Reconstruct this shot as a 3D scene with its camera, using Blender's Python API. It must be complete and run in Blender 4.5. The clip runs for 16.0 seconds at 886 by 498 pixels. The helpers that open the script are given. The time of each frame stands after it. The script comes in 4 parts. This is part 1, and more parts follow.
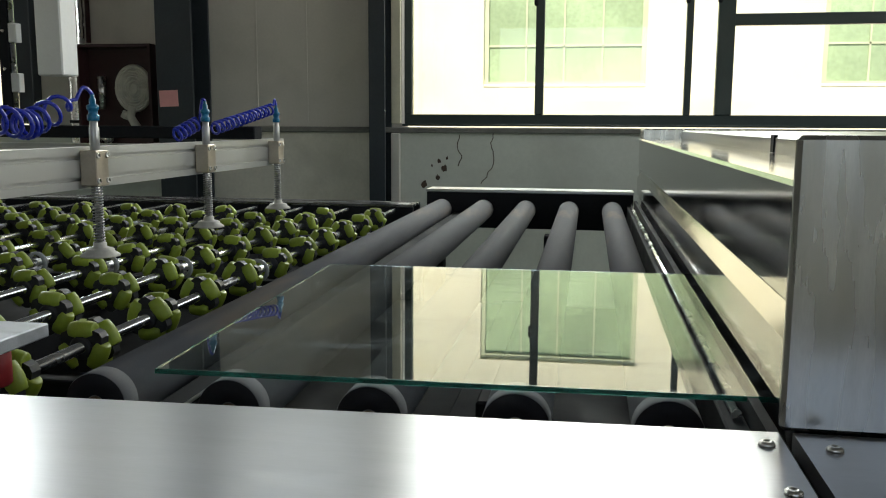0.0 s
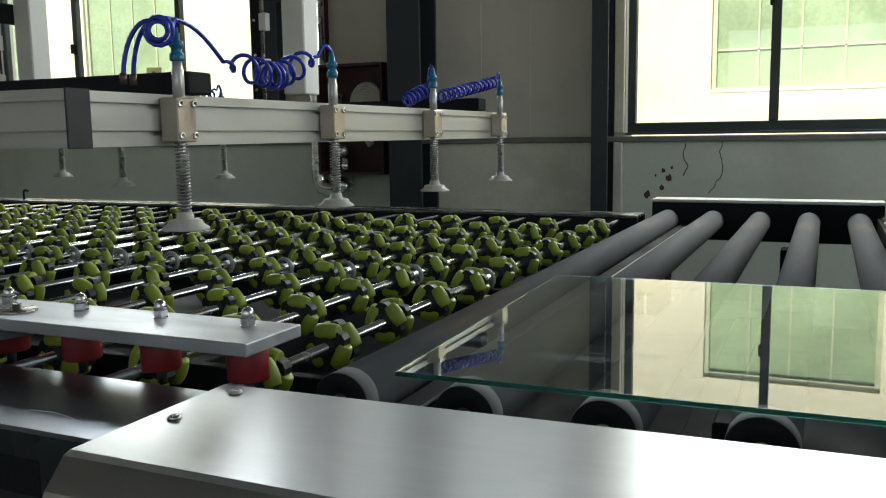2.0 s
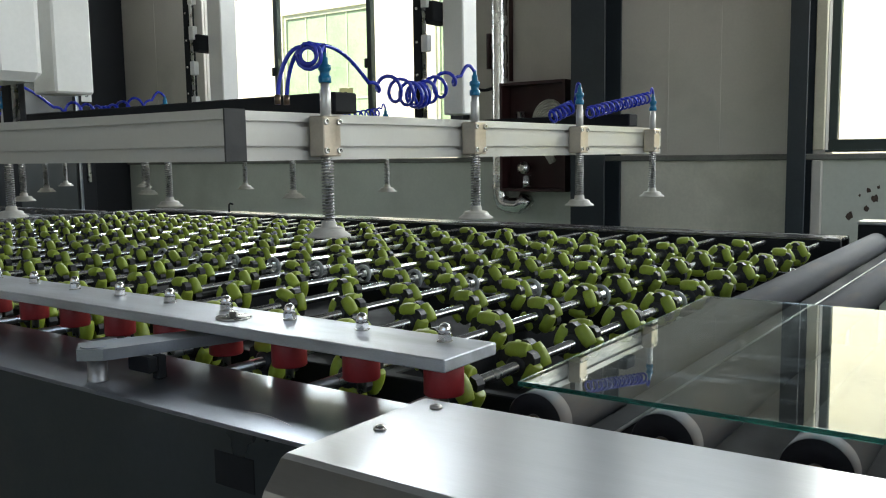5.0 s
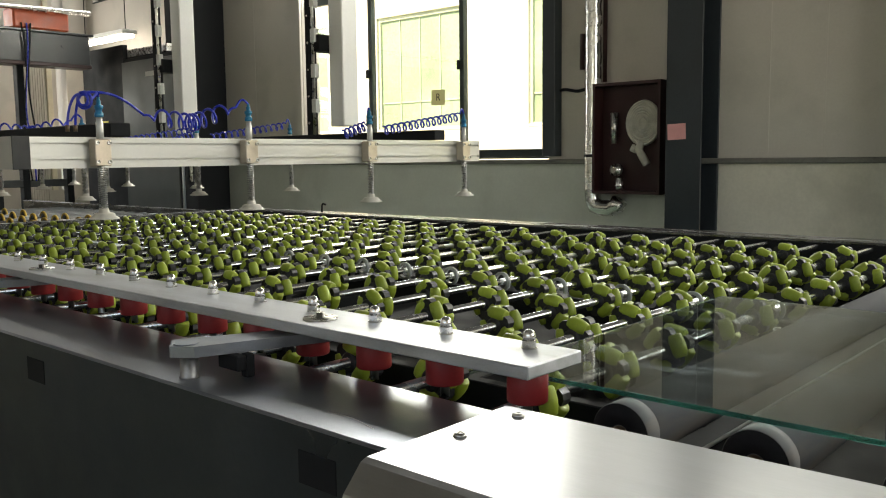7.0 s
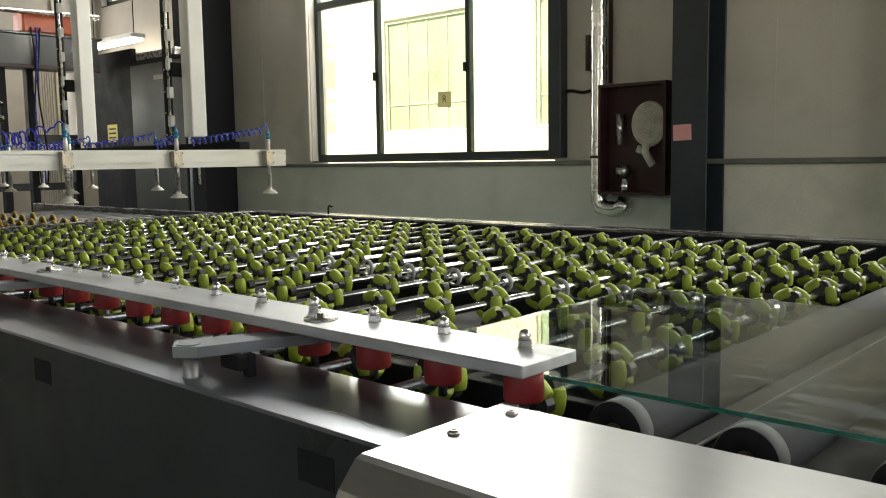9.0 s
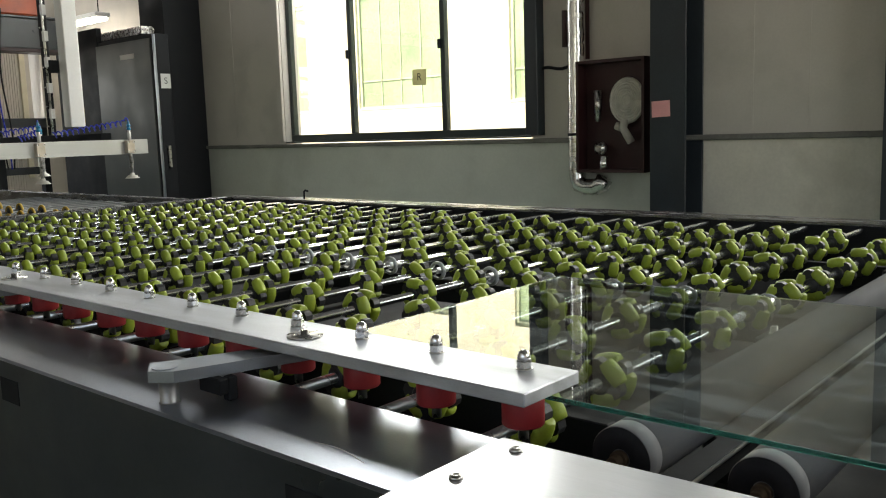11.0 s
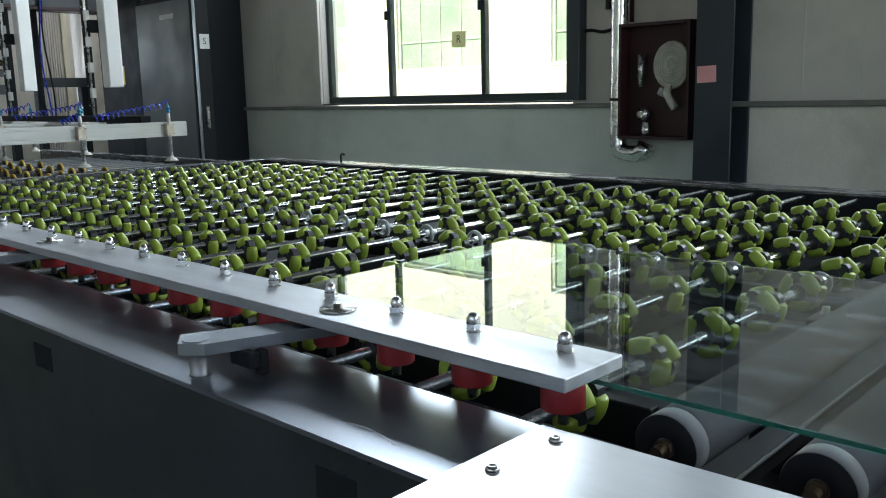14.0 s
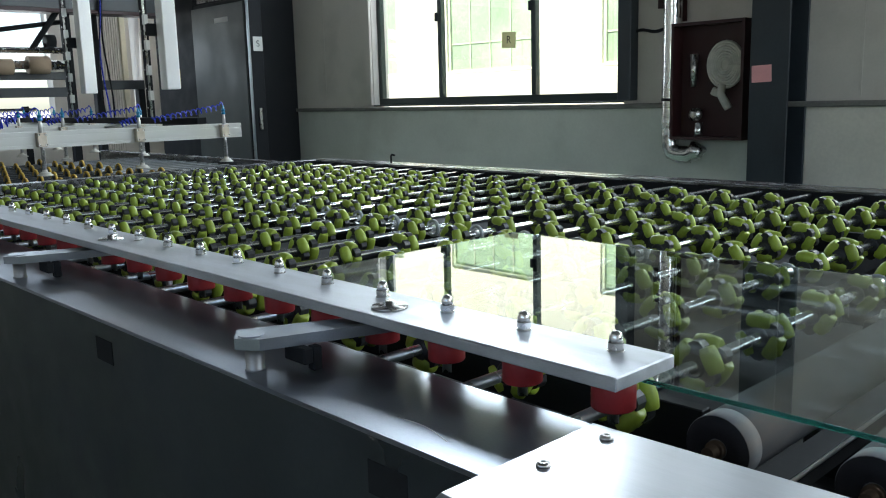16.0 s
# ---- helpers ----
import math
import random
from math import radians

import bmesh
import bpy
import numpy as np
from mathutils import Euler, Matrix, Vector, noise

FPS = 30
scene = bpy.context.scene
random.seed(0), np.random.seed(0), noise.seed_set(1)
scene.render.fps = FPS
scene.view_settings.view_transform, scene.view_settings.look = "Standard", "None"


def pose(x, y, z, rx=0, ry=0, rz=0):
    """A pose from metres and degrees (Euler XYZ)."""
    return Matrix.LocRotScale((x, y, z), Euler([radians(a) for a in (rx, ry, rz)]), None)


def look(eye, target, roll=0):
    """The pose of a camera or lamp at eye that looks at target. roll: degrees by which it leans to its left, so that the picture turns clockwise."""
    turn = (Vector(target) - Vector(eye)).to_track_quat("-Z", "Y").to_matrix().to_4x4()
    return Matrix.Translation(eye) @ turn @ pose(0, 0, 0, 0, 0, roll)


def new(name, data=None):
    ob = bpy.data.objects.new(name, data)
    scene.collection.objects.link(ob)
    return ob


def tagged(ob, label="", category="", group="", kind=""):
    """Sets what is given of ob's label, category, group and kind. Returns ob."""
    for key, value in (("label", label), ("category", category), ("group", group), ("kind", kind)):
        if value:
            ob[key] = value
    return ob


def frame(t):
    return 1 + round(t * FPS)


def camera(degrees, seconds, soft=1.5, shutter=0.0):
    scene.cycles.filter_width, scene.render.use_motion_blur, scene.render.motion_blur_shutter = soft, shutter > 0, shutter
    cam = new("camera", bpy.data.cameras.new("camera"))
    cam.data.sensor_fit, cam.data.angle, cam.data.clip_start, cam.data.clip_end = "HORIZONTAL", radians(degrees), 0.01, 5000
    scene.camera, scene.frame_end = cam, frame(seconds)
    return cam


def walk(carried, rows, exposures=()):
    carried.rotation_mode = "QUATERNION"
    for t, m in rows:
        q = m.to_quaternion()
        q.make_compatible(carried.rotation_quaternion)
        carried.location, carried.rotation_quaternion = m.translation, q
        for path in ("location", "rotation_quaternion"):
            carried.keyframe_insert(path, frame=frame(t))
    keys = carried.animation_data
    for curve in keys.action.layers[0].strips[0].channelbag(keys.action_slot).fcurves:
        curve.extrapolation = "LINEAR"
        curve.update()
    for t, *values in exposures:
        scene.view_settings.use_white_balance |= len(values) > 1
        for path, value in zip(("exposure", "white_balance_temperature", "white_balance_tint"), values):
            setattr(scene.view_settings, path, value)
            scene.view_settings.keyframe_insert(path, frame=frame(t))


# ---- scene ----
cam = camera(54.6, 16.0, soft=1.1)
PATH = [
    (0, (0.421, -0.95, 1.221), (0.092, 1.001, 0.933), 0.3),
    (0.5, (0.421, -0.933, 1.217), (-0.033, 0.994, 0.932), -0.2),
    (1, (0.424, -0.936, 1.221), (-0.149, 0.96, 0.946), -0.4),
    (1.5, (0.415, -0.942, 1.221), (-0.291, 0.911, 0.956), -0.6),
    (2, (0.398, -0.953, 1.221), (-0.41, 0.857, 0.959), -0.8),
    (2.5, (0.386, -0.958, 1.222), (-0.485, 0.823, 0.964), -0.9),
    (3, (0.381, -0.963, 1.222), (-0.546, 0.792, 0.97), -0.9),
    (3.5, (0.378, -0.965, 1.224), (-0.598, 0.762, 0.974), -0.5),
    (4, (0.382, -0.962, 1.222), (-0.643, 0.739, 0.985), -0.7),
    (4.5, (0.384, -0.97, 1.225), (-0.698, 0.697, 0.999), -0.7),
    (5, (0.374, -0.969, 1.227), (-0.788, 0.644, 1.008), -0.8),
    (7.5, (0.372, -0.953, 1.231), (-0.962, 0.522, 1.018), -0.6),
    (8, (0.382, -0.958, 1.232), (-0.954, 0.516, 1.021), -0.6),
    (8.5, (0.387, -0.958, 1.232), (-0.955, 0.511, 1.02), -0.7),
    (9, (0.396, -0.957, 1.231), (-0.946, 0.512, 1.021), -0.9),
    (11.5, (0.302, -0.905, 1.285), (-0.965, 0.615, 0.991), -1.9),
    (12, (0.283, -0.904, 1.282), (-0.953, 0.637, 0.968), -1.7),
    (12.5, (0.281, -0.904, 1.281), (-0.943, 0.641, 0.95), -1.5),
    (13, (0.284, -0.897, 1.288), (-0.969, 0.624, 0.945), -1.4),
    (13.5, (0.29, -0.887, 1.292), (-1.015, 0.589, 0.944), -1.4),
    (14, (0.293, -0.876, 1.287), (-1.057, 0.556, 0.933), -1.3),
    (14.5, (0.297, -0.878, 1.286), (-1.084, 0.524, 0.932), -1.4),
    (15, (0.298, -0.883, 1.286), (-1.106, 0.497, 0.934), -1.5),
    (15.5, (0.297, -0.884, 1.287), (-1.123, 0.481, 0.937), -1.4),
    (16, (0.298, -0.887, 1.286), (-1.132, 0.466, 0.937), -1.5),
]
EXPOSURE = [(0, 0.62, 6850, 8), (0.8, 0.50, 6850, 8), (1.6, 0.44, 6850, 7), (2.5, 0.80, 6500, 7), (4.0, 0.98, 6300, 7), (5.2, 1.12, 6600, 9), (7.3, 1.24, 7700, 10), (9.2, 1.24, 7700, 10), (11.3, 1.14, 7100, 11), (12.0, 1.14, 6500, 9), (12.6, 1.14, 6050, 7), (16, 1.14, 6000, 7)]
walk(cam, [(t, look(eye, target, roll)) for t, eye, target, roll in PATH], EXPOSURE)

# ---- light ----
world = bpy.data.worlds.new("daylight")
scene.world = world
world.use_nodes = True
wn = world.node_tree
sky = wn.nodes.new("ShaderNodeTexSky")
sky.sky_type, sky.sun_disc = "NISHITA", False
sky.sun_elevation, sky.sun_rotation = radians(52), radians(200)
wn.nodes["Background"].inputs[1].default_value = 0.15
wn.links.new(sky.outputs[0], wn.nodes["Background"].inputs[0])

sun = new("sun", bpy.data.lights.new("sun", "SUN"))
sun.data.energy, sun.data.angle, sun.data.color = 4.8, radians(0.6), (1.0, 0.93, 0.8)
sun.matrix_world = look((-6, -14, 26), (0, 6, 0))


def window_light(x0, x1, z0, z1, watts, y=4.72):
    """Sky light entering through the upper part of a window opening."""
    lamp = new("opening_fill_light", bpy.data.lights.new("opening_fill_light", "AREA"))
    lamp.data.shape, lamp.data.size, lamp.data.size_y = "RECTANGLE", x1 - x0, z1 - z0
    lamp.data.energy, lamp.data.color = watts, (0.90, 0.965, 1.0)
    c = Vector(((x0 + x1) / 2, y, (z0 + z1) / 2))
    lamp.matrix_world = look(c, c + Vector((0, -1, -0.45)))


window_light(-0.7, 2.0, 2.75, 3.45, 60)
window_light(-6.4, -3.6, 2.85, 4.05, 88)
window_light(-3.2, -1.2, 2.95, 4.15, 10)
window_light(-10.7, -7.7, 3.35, 4.25, 18)
# East and south lamps are fill added in unseen wall openings.
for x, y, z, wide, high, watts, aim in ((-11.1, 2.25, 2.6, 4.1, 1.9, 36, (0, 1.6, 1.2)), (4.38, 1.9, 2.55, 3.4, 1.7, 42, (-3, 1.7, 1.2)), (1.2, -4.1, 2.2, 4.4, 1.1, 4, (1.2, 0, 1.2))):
    lamp = new("opening_fill_light", bpy.data.lights.new("opening_fill_light", "AREA"))
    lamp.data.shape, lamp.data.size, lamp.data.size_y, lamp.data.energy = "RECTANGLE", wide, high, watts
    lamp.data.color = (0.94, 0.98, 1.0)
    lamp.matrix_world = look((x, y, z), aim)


# ---- materials ----
def mat(name, base, rough=0.5, metal=0.0, var=0.2, scale=6.0, fine=120.0, bump=0.05, stretch=(1, 1, 1), stain=None, rand=0.0, coat=0.0, rvar=0.12, brushed="", spec=0.5):
    m = bpy.data.materials.new(name)
    m.use_nodes = True
    nt = m.node_tree
    bsdf = nt.nodes["Principled BSDF"]
    bsdf.inputs["Metallic"].default_value = metal
    bsdf.inputs["Coat Weight"].default_value = coat
    bsdf.inputs["Specular IOR Level"].default_value = spec
    if brushed:
        grain = nt.nodes.new("ShaderNodeTangent")
        grain.direction_type, grain.axis = "RADIAL", brushed
        bsdf.inputs["Anisotropic"].default_value = 0.5
        nt.links.new(grain.outputs[0], bsdf.inputs["Tangent"])
    co = nt.nodes.new("ShaderNodeTexCoord")
    mp = nt.nodes.new("ShaderNodeMapping")
    mp.inputs["Scale"].default_value = stretch
    nt.links.new(co.outputs["Object"], mp.inputs["Vector"])

    def tex(sc, detail=4.0):
        n = nt.nodes.new("ShaderNodeTexNoise")
        n.inputs["Scale"].default_value, n.inputs["Detail"].default_value = sc, detail
        nt.links.new(mp.outputs[0], n.inputs["Vector"])
        return n

    def ramp(src, lo, hi):
        n = nt.nodes.new("ShaderNodeMapRange")
        n.inputs["From Min"].default_value, n.inputs["From Max"].default_value = 0.3, 0.7
        n.inputs["To Min"].default_value, n.inputs["To Max"].default_value = lo, hi
        nt.links.new(src, n.inputs["Value"])
        return n.outputs[0]

    big, small = tex(scale), tex(fine, 2.0)
    hsv = nt.nodes.new("ShaderNodeHueSaturation")
    hsv.inputs["Color"].default_value = (*base, 1)
    add = nt.nodes.new("ShaderNodeMath")
    add.operation = "MULTIPLY"
    nt.links.new(ramp(big.outputs["Fac"], 1 - var, 1 + var), add.inputs[0])
    nt.links.new(ramp(small.outputs["Fac"], 1 - var * 0.4, 1 + var * 0.4), add.inputs[1])
    value = add.outputs[0]
    if rand:
        info = nt.nodes.new("ShaderNodeObjectInfo")
        r = nt.nodes.new("ShaderNodeMapRange")
        r.inputs["To Min"].default_value, r.inputs["To Max"].default_value = 1 - rand, 1 + rand
        nt.links.new(info.outputs["Random"], r.inputs["Value"])
        mul = nt.nodes.new("ShaderNodeMath")
        mul.operation = "MULTIPLY"
        nt.links.new(value, mul.inputs[0])
        nt.links.new(r.outputs[0], mul.inputs[1])
        value = mul.outputs[0]
    nt.links.new(value, hsv.inputs["Value"])
    colour = hsv.outputs[0]
    if stain:
        tint, amount, sc = stain
        sn = tex(sc, 6.0)
        fac = nt.nodes.new("ShaderNodeMapRange")
        fac.inputs["From Min"].default_value, fac.inputs["From Max"].default_value = 0.52, 0.72
        fac.inputs["To Max"].default_value = amount
        nt.links.new(sn.outputs["Fac"], fac.inputs["Value"])
        mix = nt.nodes.new("ShaderNodeMix")
        mix.data_type = "RGBA"
        mix.inputs[7].default_value = (*tint, 1)
        nt.links.new(fac.outputs[0], mix.inputs[0])
        nt.links.new(colour, mix.inputs[6])
        colour = mix.outputs[2]
    nt.links.new(colour, bsdf.inputs["Base Color"])
    nt.links.new(ramp(big.outputs["Fac"], max(0.02, rough - rvar), min(1, rough + rvar)), bsdf.inputs["Roughness"])
    if bump:
        b = nt.nodes.new("ShaderNodeBump")
        b.inputs["Strength"].default_value, b.inputs["Distance"].default_value = bump, 0.002
        nt.links.new(small.outputs["Fac"], b.inputs["Height"])
        nt.links.new(b.outputs[0], bsdf.inputs["Normal"])
    return m


def glass(name, tint, rough=0.0, ior=1.5):
    m = bpy.data.materials.new(name)
    m.use_nodes = True
    bsdf = m.node_tree.nodes["Principled BSDF"]
    bsdf.inputs["Base Color"].default_value = (*tint, 1)
    bsdf.inputs["Transmission Weight"].default_value = 1.0
    bsdf.inputs["Roughness"].default_value = rough
    bsdf.inputs["IOR"].default_value = ior
    return m


def streaky_glass(name, tint, ior):
    """Coated sheet glass with faint pale blue streaks mixed in from stretched noise."""
    m = glass(name, tint, 0.0, ior)
    nt = m.node_tree
    co, mp = nt.nodes.new("ShaderNodeTexCoord"), nt.nodes.new("ShaderNodeMapping")
    mp.inputs["Rotation"].default_value = (0, 0, 0.5)
    mp.inputs["Scale"].default_value = (1.6, 9, 1)
    nt.links.new(co.outputs["Object"], mp.inputs["Vector"])
    n = nt.nodes.new("ShaderNodeTexNoise")
    n.inputs["Scale"].default_value, n.inputs["Detail"].default_value, n.inputs["Distortion"].default_value = 2.6, 5.0, 1.4
    nt.links.new(mp.outputs[0], n.inputs["Vector"])
    r = nt.nodes.new("ShaderNodeMapRange")
    r.inputs["From Min"].default_value, r.inputs["From Max"].default_value = 0.52, 0.80
    r.inputs["To Min"].default_value, r.inputs["To Max"].default_value = 0.0, 0.14
    nt.links.new(n.outputs["Fac"], r.inputs["Value"])
    streaks, mx = nt.nodes.new("ShaderNodeBsdfDiffuse"), nt.nodes.new("ShaderNodeMixShader")
    streaks.inputs[0].default_value = (0.62, 0.72, 0.78, 1)
    nt.links.new(r.outputs[0], mx.inputs[0])
    nt.links.new(nt.nodes["Principled BSDF"].outputs[0], mx.inputs[1])
    nt.links.new(streaks.outputs[0], mx.inputs[2])
    nt.links.new(mx.outputs[0], nt.nodes["Material Output"].inputs[0])
    return m


def thin_paper(name, colour):
    """Paper that lets part of the window light through."""
    m = bpy.data.materials.new(name)
    m.use_nodes = True
    nt = m.node_tree
    tr = nt.nodes.new("ShaderNodeBsdfTranslucent")
    tr.inputs[0].default_value = (*colour, 1)
    mx = nt.nodes.new("ShaderNodeMixShader")
    mx.inputs[0].default_value = 0.6
    nt.nodes["Principled BSDF"].inputs["Base Color"].default_value = (*colour, 1)
    nt.nodes["Principled BSDF"].inputs["Roughness"].default_value = 0.85
    nt.links.new(nt.nodes["Principled BSDF"].outputs[0], mx.inputs[1])
    nt.links.new(tr.outputs[0], mx.inputs[2])
    nt.links.new(mx.outputs[0], nt.nodes["Material Output"].inputs[0])
    return m


def glow(name, colour, strength):
    m = bpy.data.materials.new(name)
    m.use_nodes = True
    bsdf = m.node_tree.nodes["Principled BSDF"]
    bsdf.inputs["Emission Color"].default_value = (*colour, 1)
    bsdf.inputs["Emission Strength"].default_value = strength
    return m


M_STEEL = mat("brushed_stainless", (0.43, 0.435, 0.45), 0.31, 1.0, 0.05, 5, 70, 0.0, (0.8, 7, 7), rvar=0.02, brushed="X")
M_STEEL_Y = mat("brushed_stainless_panel", (0.50, 0.495, 0.475), 0.26, 1.0, 0.10, 3, 60, 0.0, (12, 12, 1.5), stain=((0.36, 0.355, 0.34), 0.6, 2.5), rvar=0.06)
M_MIRROR = mat("polished_stainless", (0.52, 0.51, 0.485), 0.10, 1.0, 0.06, 4, 40, 0.01, (8, 1.5, 8), rvar=0.03)
M_ALU = mat("extruded_aluminium", (0.53, 0.53, 0.51), 0.42, 0.6, 0.03, 5, 150, 0.02, (1, 1, 1))
M_ALU_BAR = mat("machined_aluminium", (0.46, 0.48, 0.51), 0.48, 0.65, 0.14, 5, 160, 0.05, (1.2, 5, 5), stain=((0.28, 0.29, 0.30), 0.6, 4), rvar=0.08)
M_CHROME = mat("chromed_steel", (0.78, 0.78, 0.78), 0.22, 1.0, 0.06, 20, 200, 0.02)
M_ZINC = mat("zinc_plated_steel", (0.58, 0.57, 0.55), 0.3, 1.0, 0.12, 40, 300, 0.05)
M_SHAFT = mat("bright_steel_shaft", (0.80, 0.81, 0.82), 0.22, 1.0, 0.02, 10, 100, 0.0)
M_BRASS = mat("worn_bronze_bearing", (0.14, 0.10, 0.07), 0.4, 0.8, 0.2, 60, 200, 0.1)
M_RUBBER = mat("grey_roller_rubber", (0.135, 0.138, 0.145), 0.8, 0.0, 0.14, 5, 220, 0.08, (6, 1, 6), stain=((0.25, 0.20, 0.155), 0.7, 2.4), spec=0.3)
M_ENDCAP = mat("black_roller_end", (0.012, 0.012, 0.014), 0.75, 0.0, 0.2, 20, 200, 0.05, spec=0.2)
M_GREEN = mat("lime_green_polyurethane", (0.272, 0.352, 0.034), 0.48, 0.0, 0.10, 30, 260, 0.06, rand=0.14)
M_HUB = mat("black_nylon", (0.015, 0.016, 0.018), 0.55, 0.0, 0.2, 40, 200, 0.05)
M_RED = mat("red_polyurethane", (0.22, 0.015, 0.017), 0.5, 0.0, 0.12, 20, 200, 0.05, rand=0.08)
M_YELLOW = mat("yellow_rubber", (0.46, 0.29, 0.03), 0.6, 0.0, 0.12, 20, 200, 0.05, rand=0.1)
M_SHEET = mat("grey_steel_sheet", (0.27, 0.295, 0.335), 0.33, 0.9, 0.10, 4, 140, 0.01, (1, 3, 3), stain=((0.34, 0.35, 0.37), 0.4, 5), rvar=0.05)
M_DOOR = mat("grey_green_cabinet_paint", (0.040, 0.048, 0.046), 0.55, 0.0, 0.12, 3, 140, 0.02)
M_DARK = mat("dark_painted_steel", (0.022, 0.026, 0.030), 0.38, 0.0, 0.2, 5, 120, 0.04)
M_FRAME = mat("black_machine_frame", (0.011, 0.012, 0.014), 0.75, 0.0, 0.2, 6, 120, 0.04, spec=0.22)
M_RAIL = mat("dark_glossy_rail", (0.16, 0.16, 0.165), 0.24, 0.8, 0.15, 6, 120, 0.03, (1, 4, 4))
M_COLUMN = mat("blue_black_column_paint", (0.020, 0.027, 0.034), 0.45, 0.0, 0.2, 3, 60, 0.05)
M_WALL = mat("grey_wall_panel", (0.545, 0.51, 0.465), 0.7, 0.0, 0.06, 1.4, 60, 0.06, stain=((0.36, 0.35, 0.32), 0.5, 2.2))
M_PLASTER = mat("pale_green_plaster", (0.56, 0.57, 0.52), 0.75, 0.0, 0.07, 1.6, 50, 0.10, stain=((0.38, 0.38, 0.34), 0.5, 2.0))
M_BRIGHTER_PLASTER = mat("brightened_plaster", (0.68, 0.64, 0.56), 0.8, 0.0, 0.10, 2.2, 50, 0.12, stain=((0.44, 0.41, 0.35), 0.55, 2.6))
M_CLAMP = mat("yellow_zinc_clamp", (0.50, 0.44, 0.36), 0.36, 0.8, 0.12, 12, 160, 0.04)
M_LEDGE = mat("dusty_concrete_ledge", (0.17, 0.165, 0.15), 0.85, 0.0, 0.25, 5, 60, 0.15)
M_FLOOR = mat("green_epoxy_floor", (0.15, 0.20, 0.155), 0.3, 0.0, 0.14, 1.5, 40, 0.03, stain=((0.22, 0.23, 0.20), 0.6, 1.2))
M_CEIL = mat("ceiling_sheet", (0.13, 0.13, 0.13), 0.7, 0.0, 0.12, 1.5, 50, 0.05)
M_WFRAME = mat("dark_green_window_frame", (0.022, 0.035, 0.033), 0.4, 0.2, 0.15, 6, 100, 0.04)
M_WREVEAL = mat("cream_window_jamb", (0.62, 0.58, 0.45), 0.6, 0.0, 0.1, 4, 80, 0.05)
M_CARD = mat("brown_paper", (0.30, 0.22, 0.15), 0.8, 0.0, 0.1, 8, 80, 0.05)
M_WHITE = mat("white_powder_coat", (0.74, 0.74, 0.72), 0.4, 0.0, 0.05, 3, 100, 0.03)
M_BLUE = mat("blue_polyurethane_hose", (0.018, 0.035, 0.42), 0.28, 0.0, 0.08, 30, 200, 0.02)
M_FITTING = mat("blue_push_fitting", (0.010, 0.16, 0.30), 0.3, 0.0, 0.1, 40, 200, 0.02)
M_CUP = mat("pale_silicone_cup", (0.52, 0.50, 0.45), 0.55, 0.0, 0.1, 30, 200, 0.05)
M_SPRING = mat("spring_steel", (0.34, 0.34, 0.34), 0.45, 0.8, 0.12, 30, 200, 0.03)
M_MAROON = mat("maroon_painted_steel", (0.030, 0.007, 0.008), 0.5, 0.0, 0.2, 5, 80, 0.05)
M_CANVAS = mat("off_white_canvas", (0.46, 0.44, 0.39), 0.85, 0.0, 0.16, 14, 160, 0.2)
M_FOIL = mat("crinkled_aluminium_foil", (0.72, 0.72, 0.70), 0.22, 1.0, 0.1, 10, 28, 0.9)
M_PINK = mat("pink_paper", (0.72, 0.34, 0.34), 0.8, 0.0, 0.05, 12, 80, 0.03)
M_SUNPAPER = thin_paper("thin_yellowed_paper", (0.72, 0.70, 0.50))
M_WPAPER = mat("white_paper", (0.48, 0.48, 0.46), 0.8, 0.0, 0.06, 10, 80, 0.03)
M_INK = mat("dark_ink", (0.03, 0.03, 0.035), 0.7, 0.0, 0.1, 10, 80, 0.0)
M_STAIN = mat("brown_stain", (0.07, 0.045, 0.035), 0.85, 0.0, 0.3, 30, 120, 0.1)
M_FACADE = mat("cream_render", (0.85, 0.80, 0.63), 0.85, 0.0, 0.06, 0.8, 30, 0.1, stain=((0.76, 0.68, 0.44), 0.5, 0.8))
M_FACADE_TRIM = mat("pale_facade_trim", (0.76, 0.71, 0.53), 0.8, 0.0, 0.06, 2, 40, 0.05)
M_BFRAME = mat("faded_green_window_frame", (0.56, 0.60, 0.42), 0.6, 0.0, 0.1, 3, 40, 0.02)
M_BPANE = mat("green_tinted_pane", (0.36, 0.47, 0.29), 0.4, 0.0, 0.25, 0.9, 20, 0.0)
M_ORANGE = mat("orange_machine_paint", (0.50, 0.09, 0.03), 0.45, 0.0, 0.12, 8, 100, 0.04)
M_GROUND = mat("pale_concrete_yard", (0.42, 0.41, 0.38), 0.9, 0.0, 0.15, 0.6, 20, 0.1)
M_LABEL = mat("yellow_warning_label", (0.60, 0.48, 0.04), 0.5, 0.0, 0.05, 10, 80, 0.0)
G_PANE = glass("clear_window_glass", (0.97, 1.0, 0.98))
G_FLOAT = streaky_glass("float_glass", (0.90, 0.975, 0.945), 1.60)
G_EDGE = glass("green_glass_edge", (0.02, 0.27, 0.215), 0.25, 1.5)
G_CLEAR = mat("clear_plastic", (0.28, 0.30, 0.30), 0.25, 0.0, 0.1, 20, 100, 0.02)
E_TUBE = glow("fluorescent_tube", (1.0, 0.98, 0.90), 9.0)


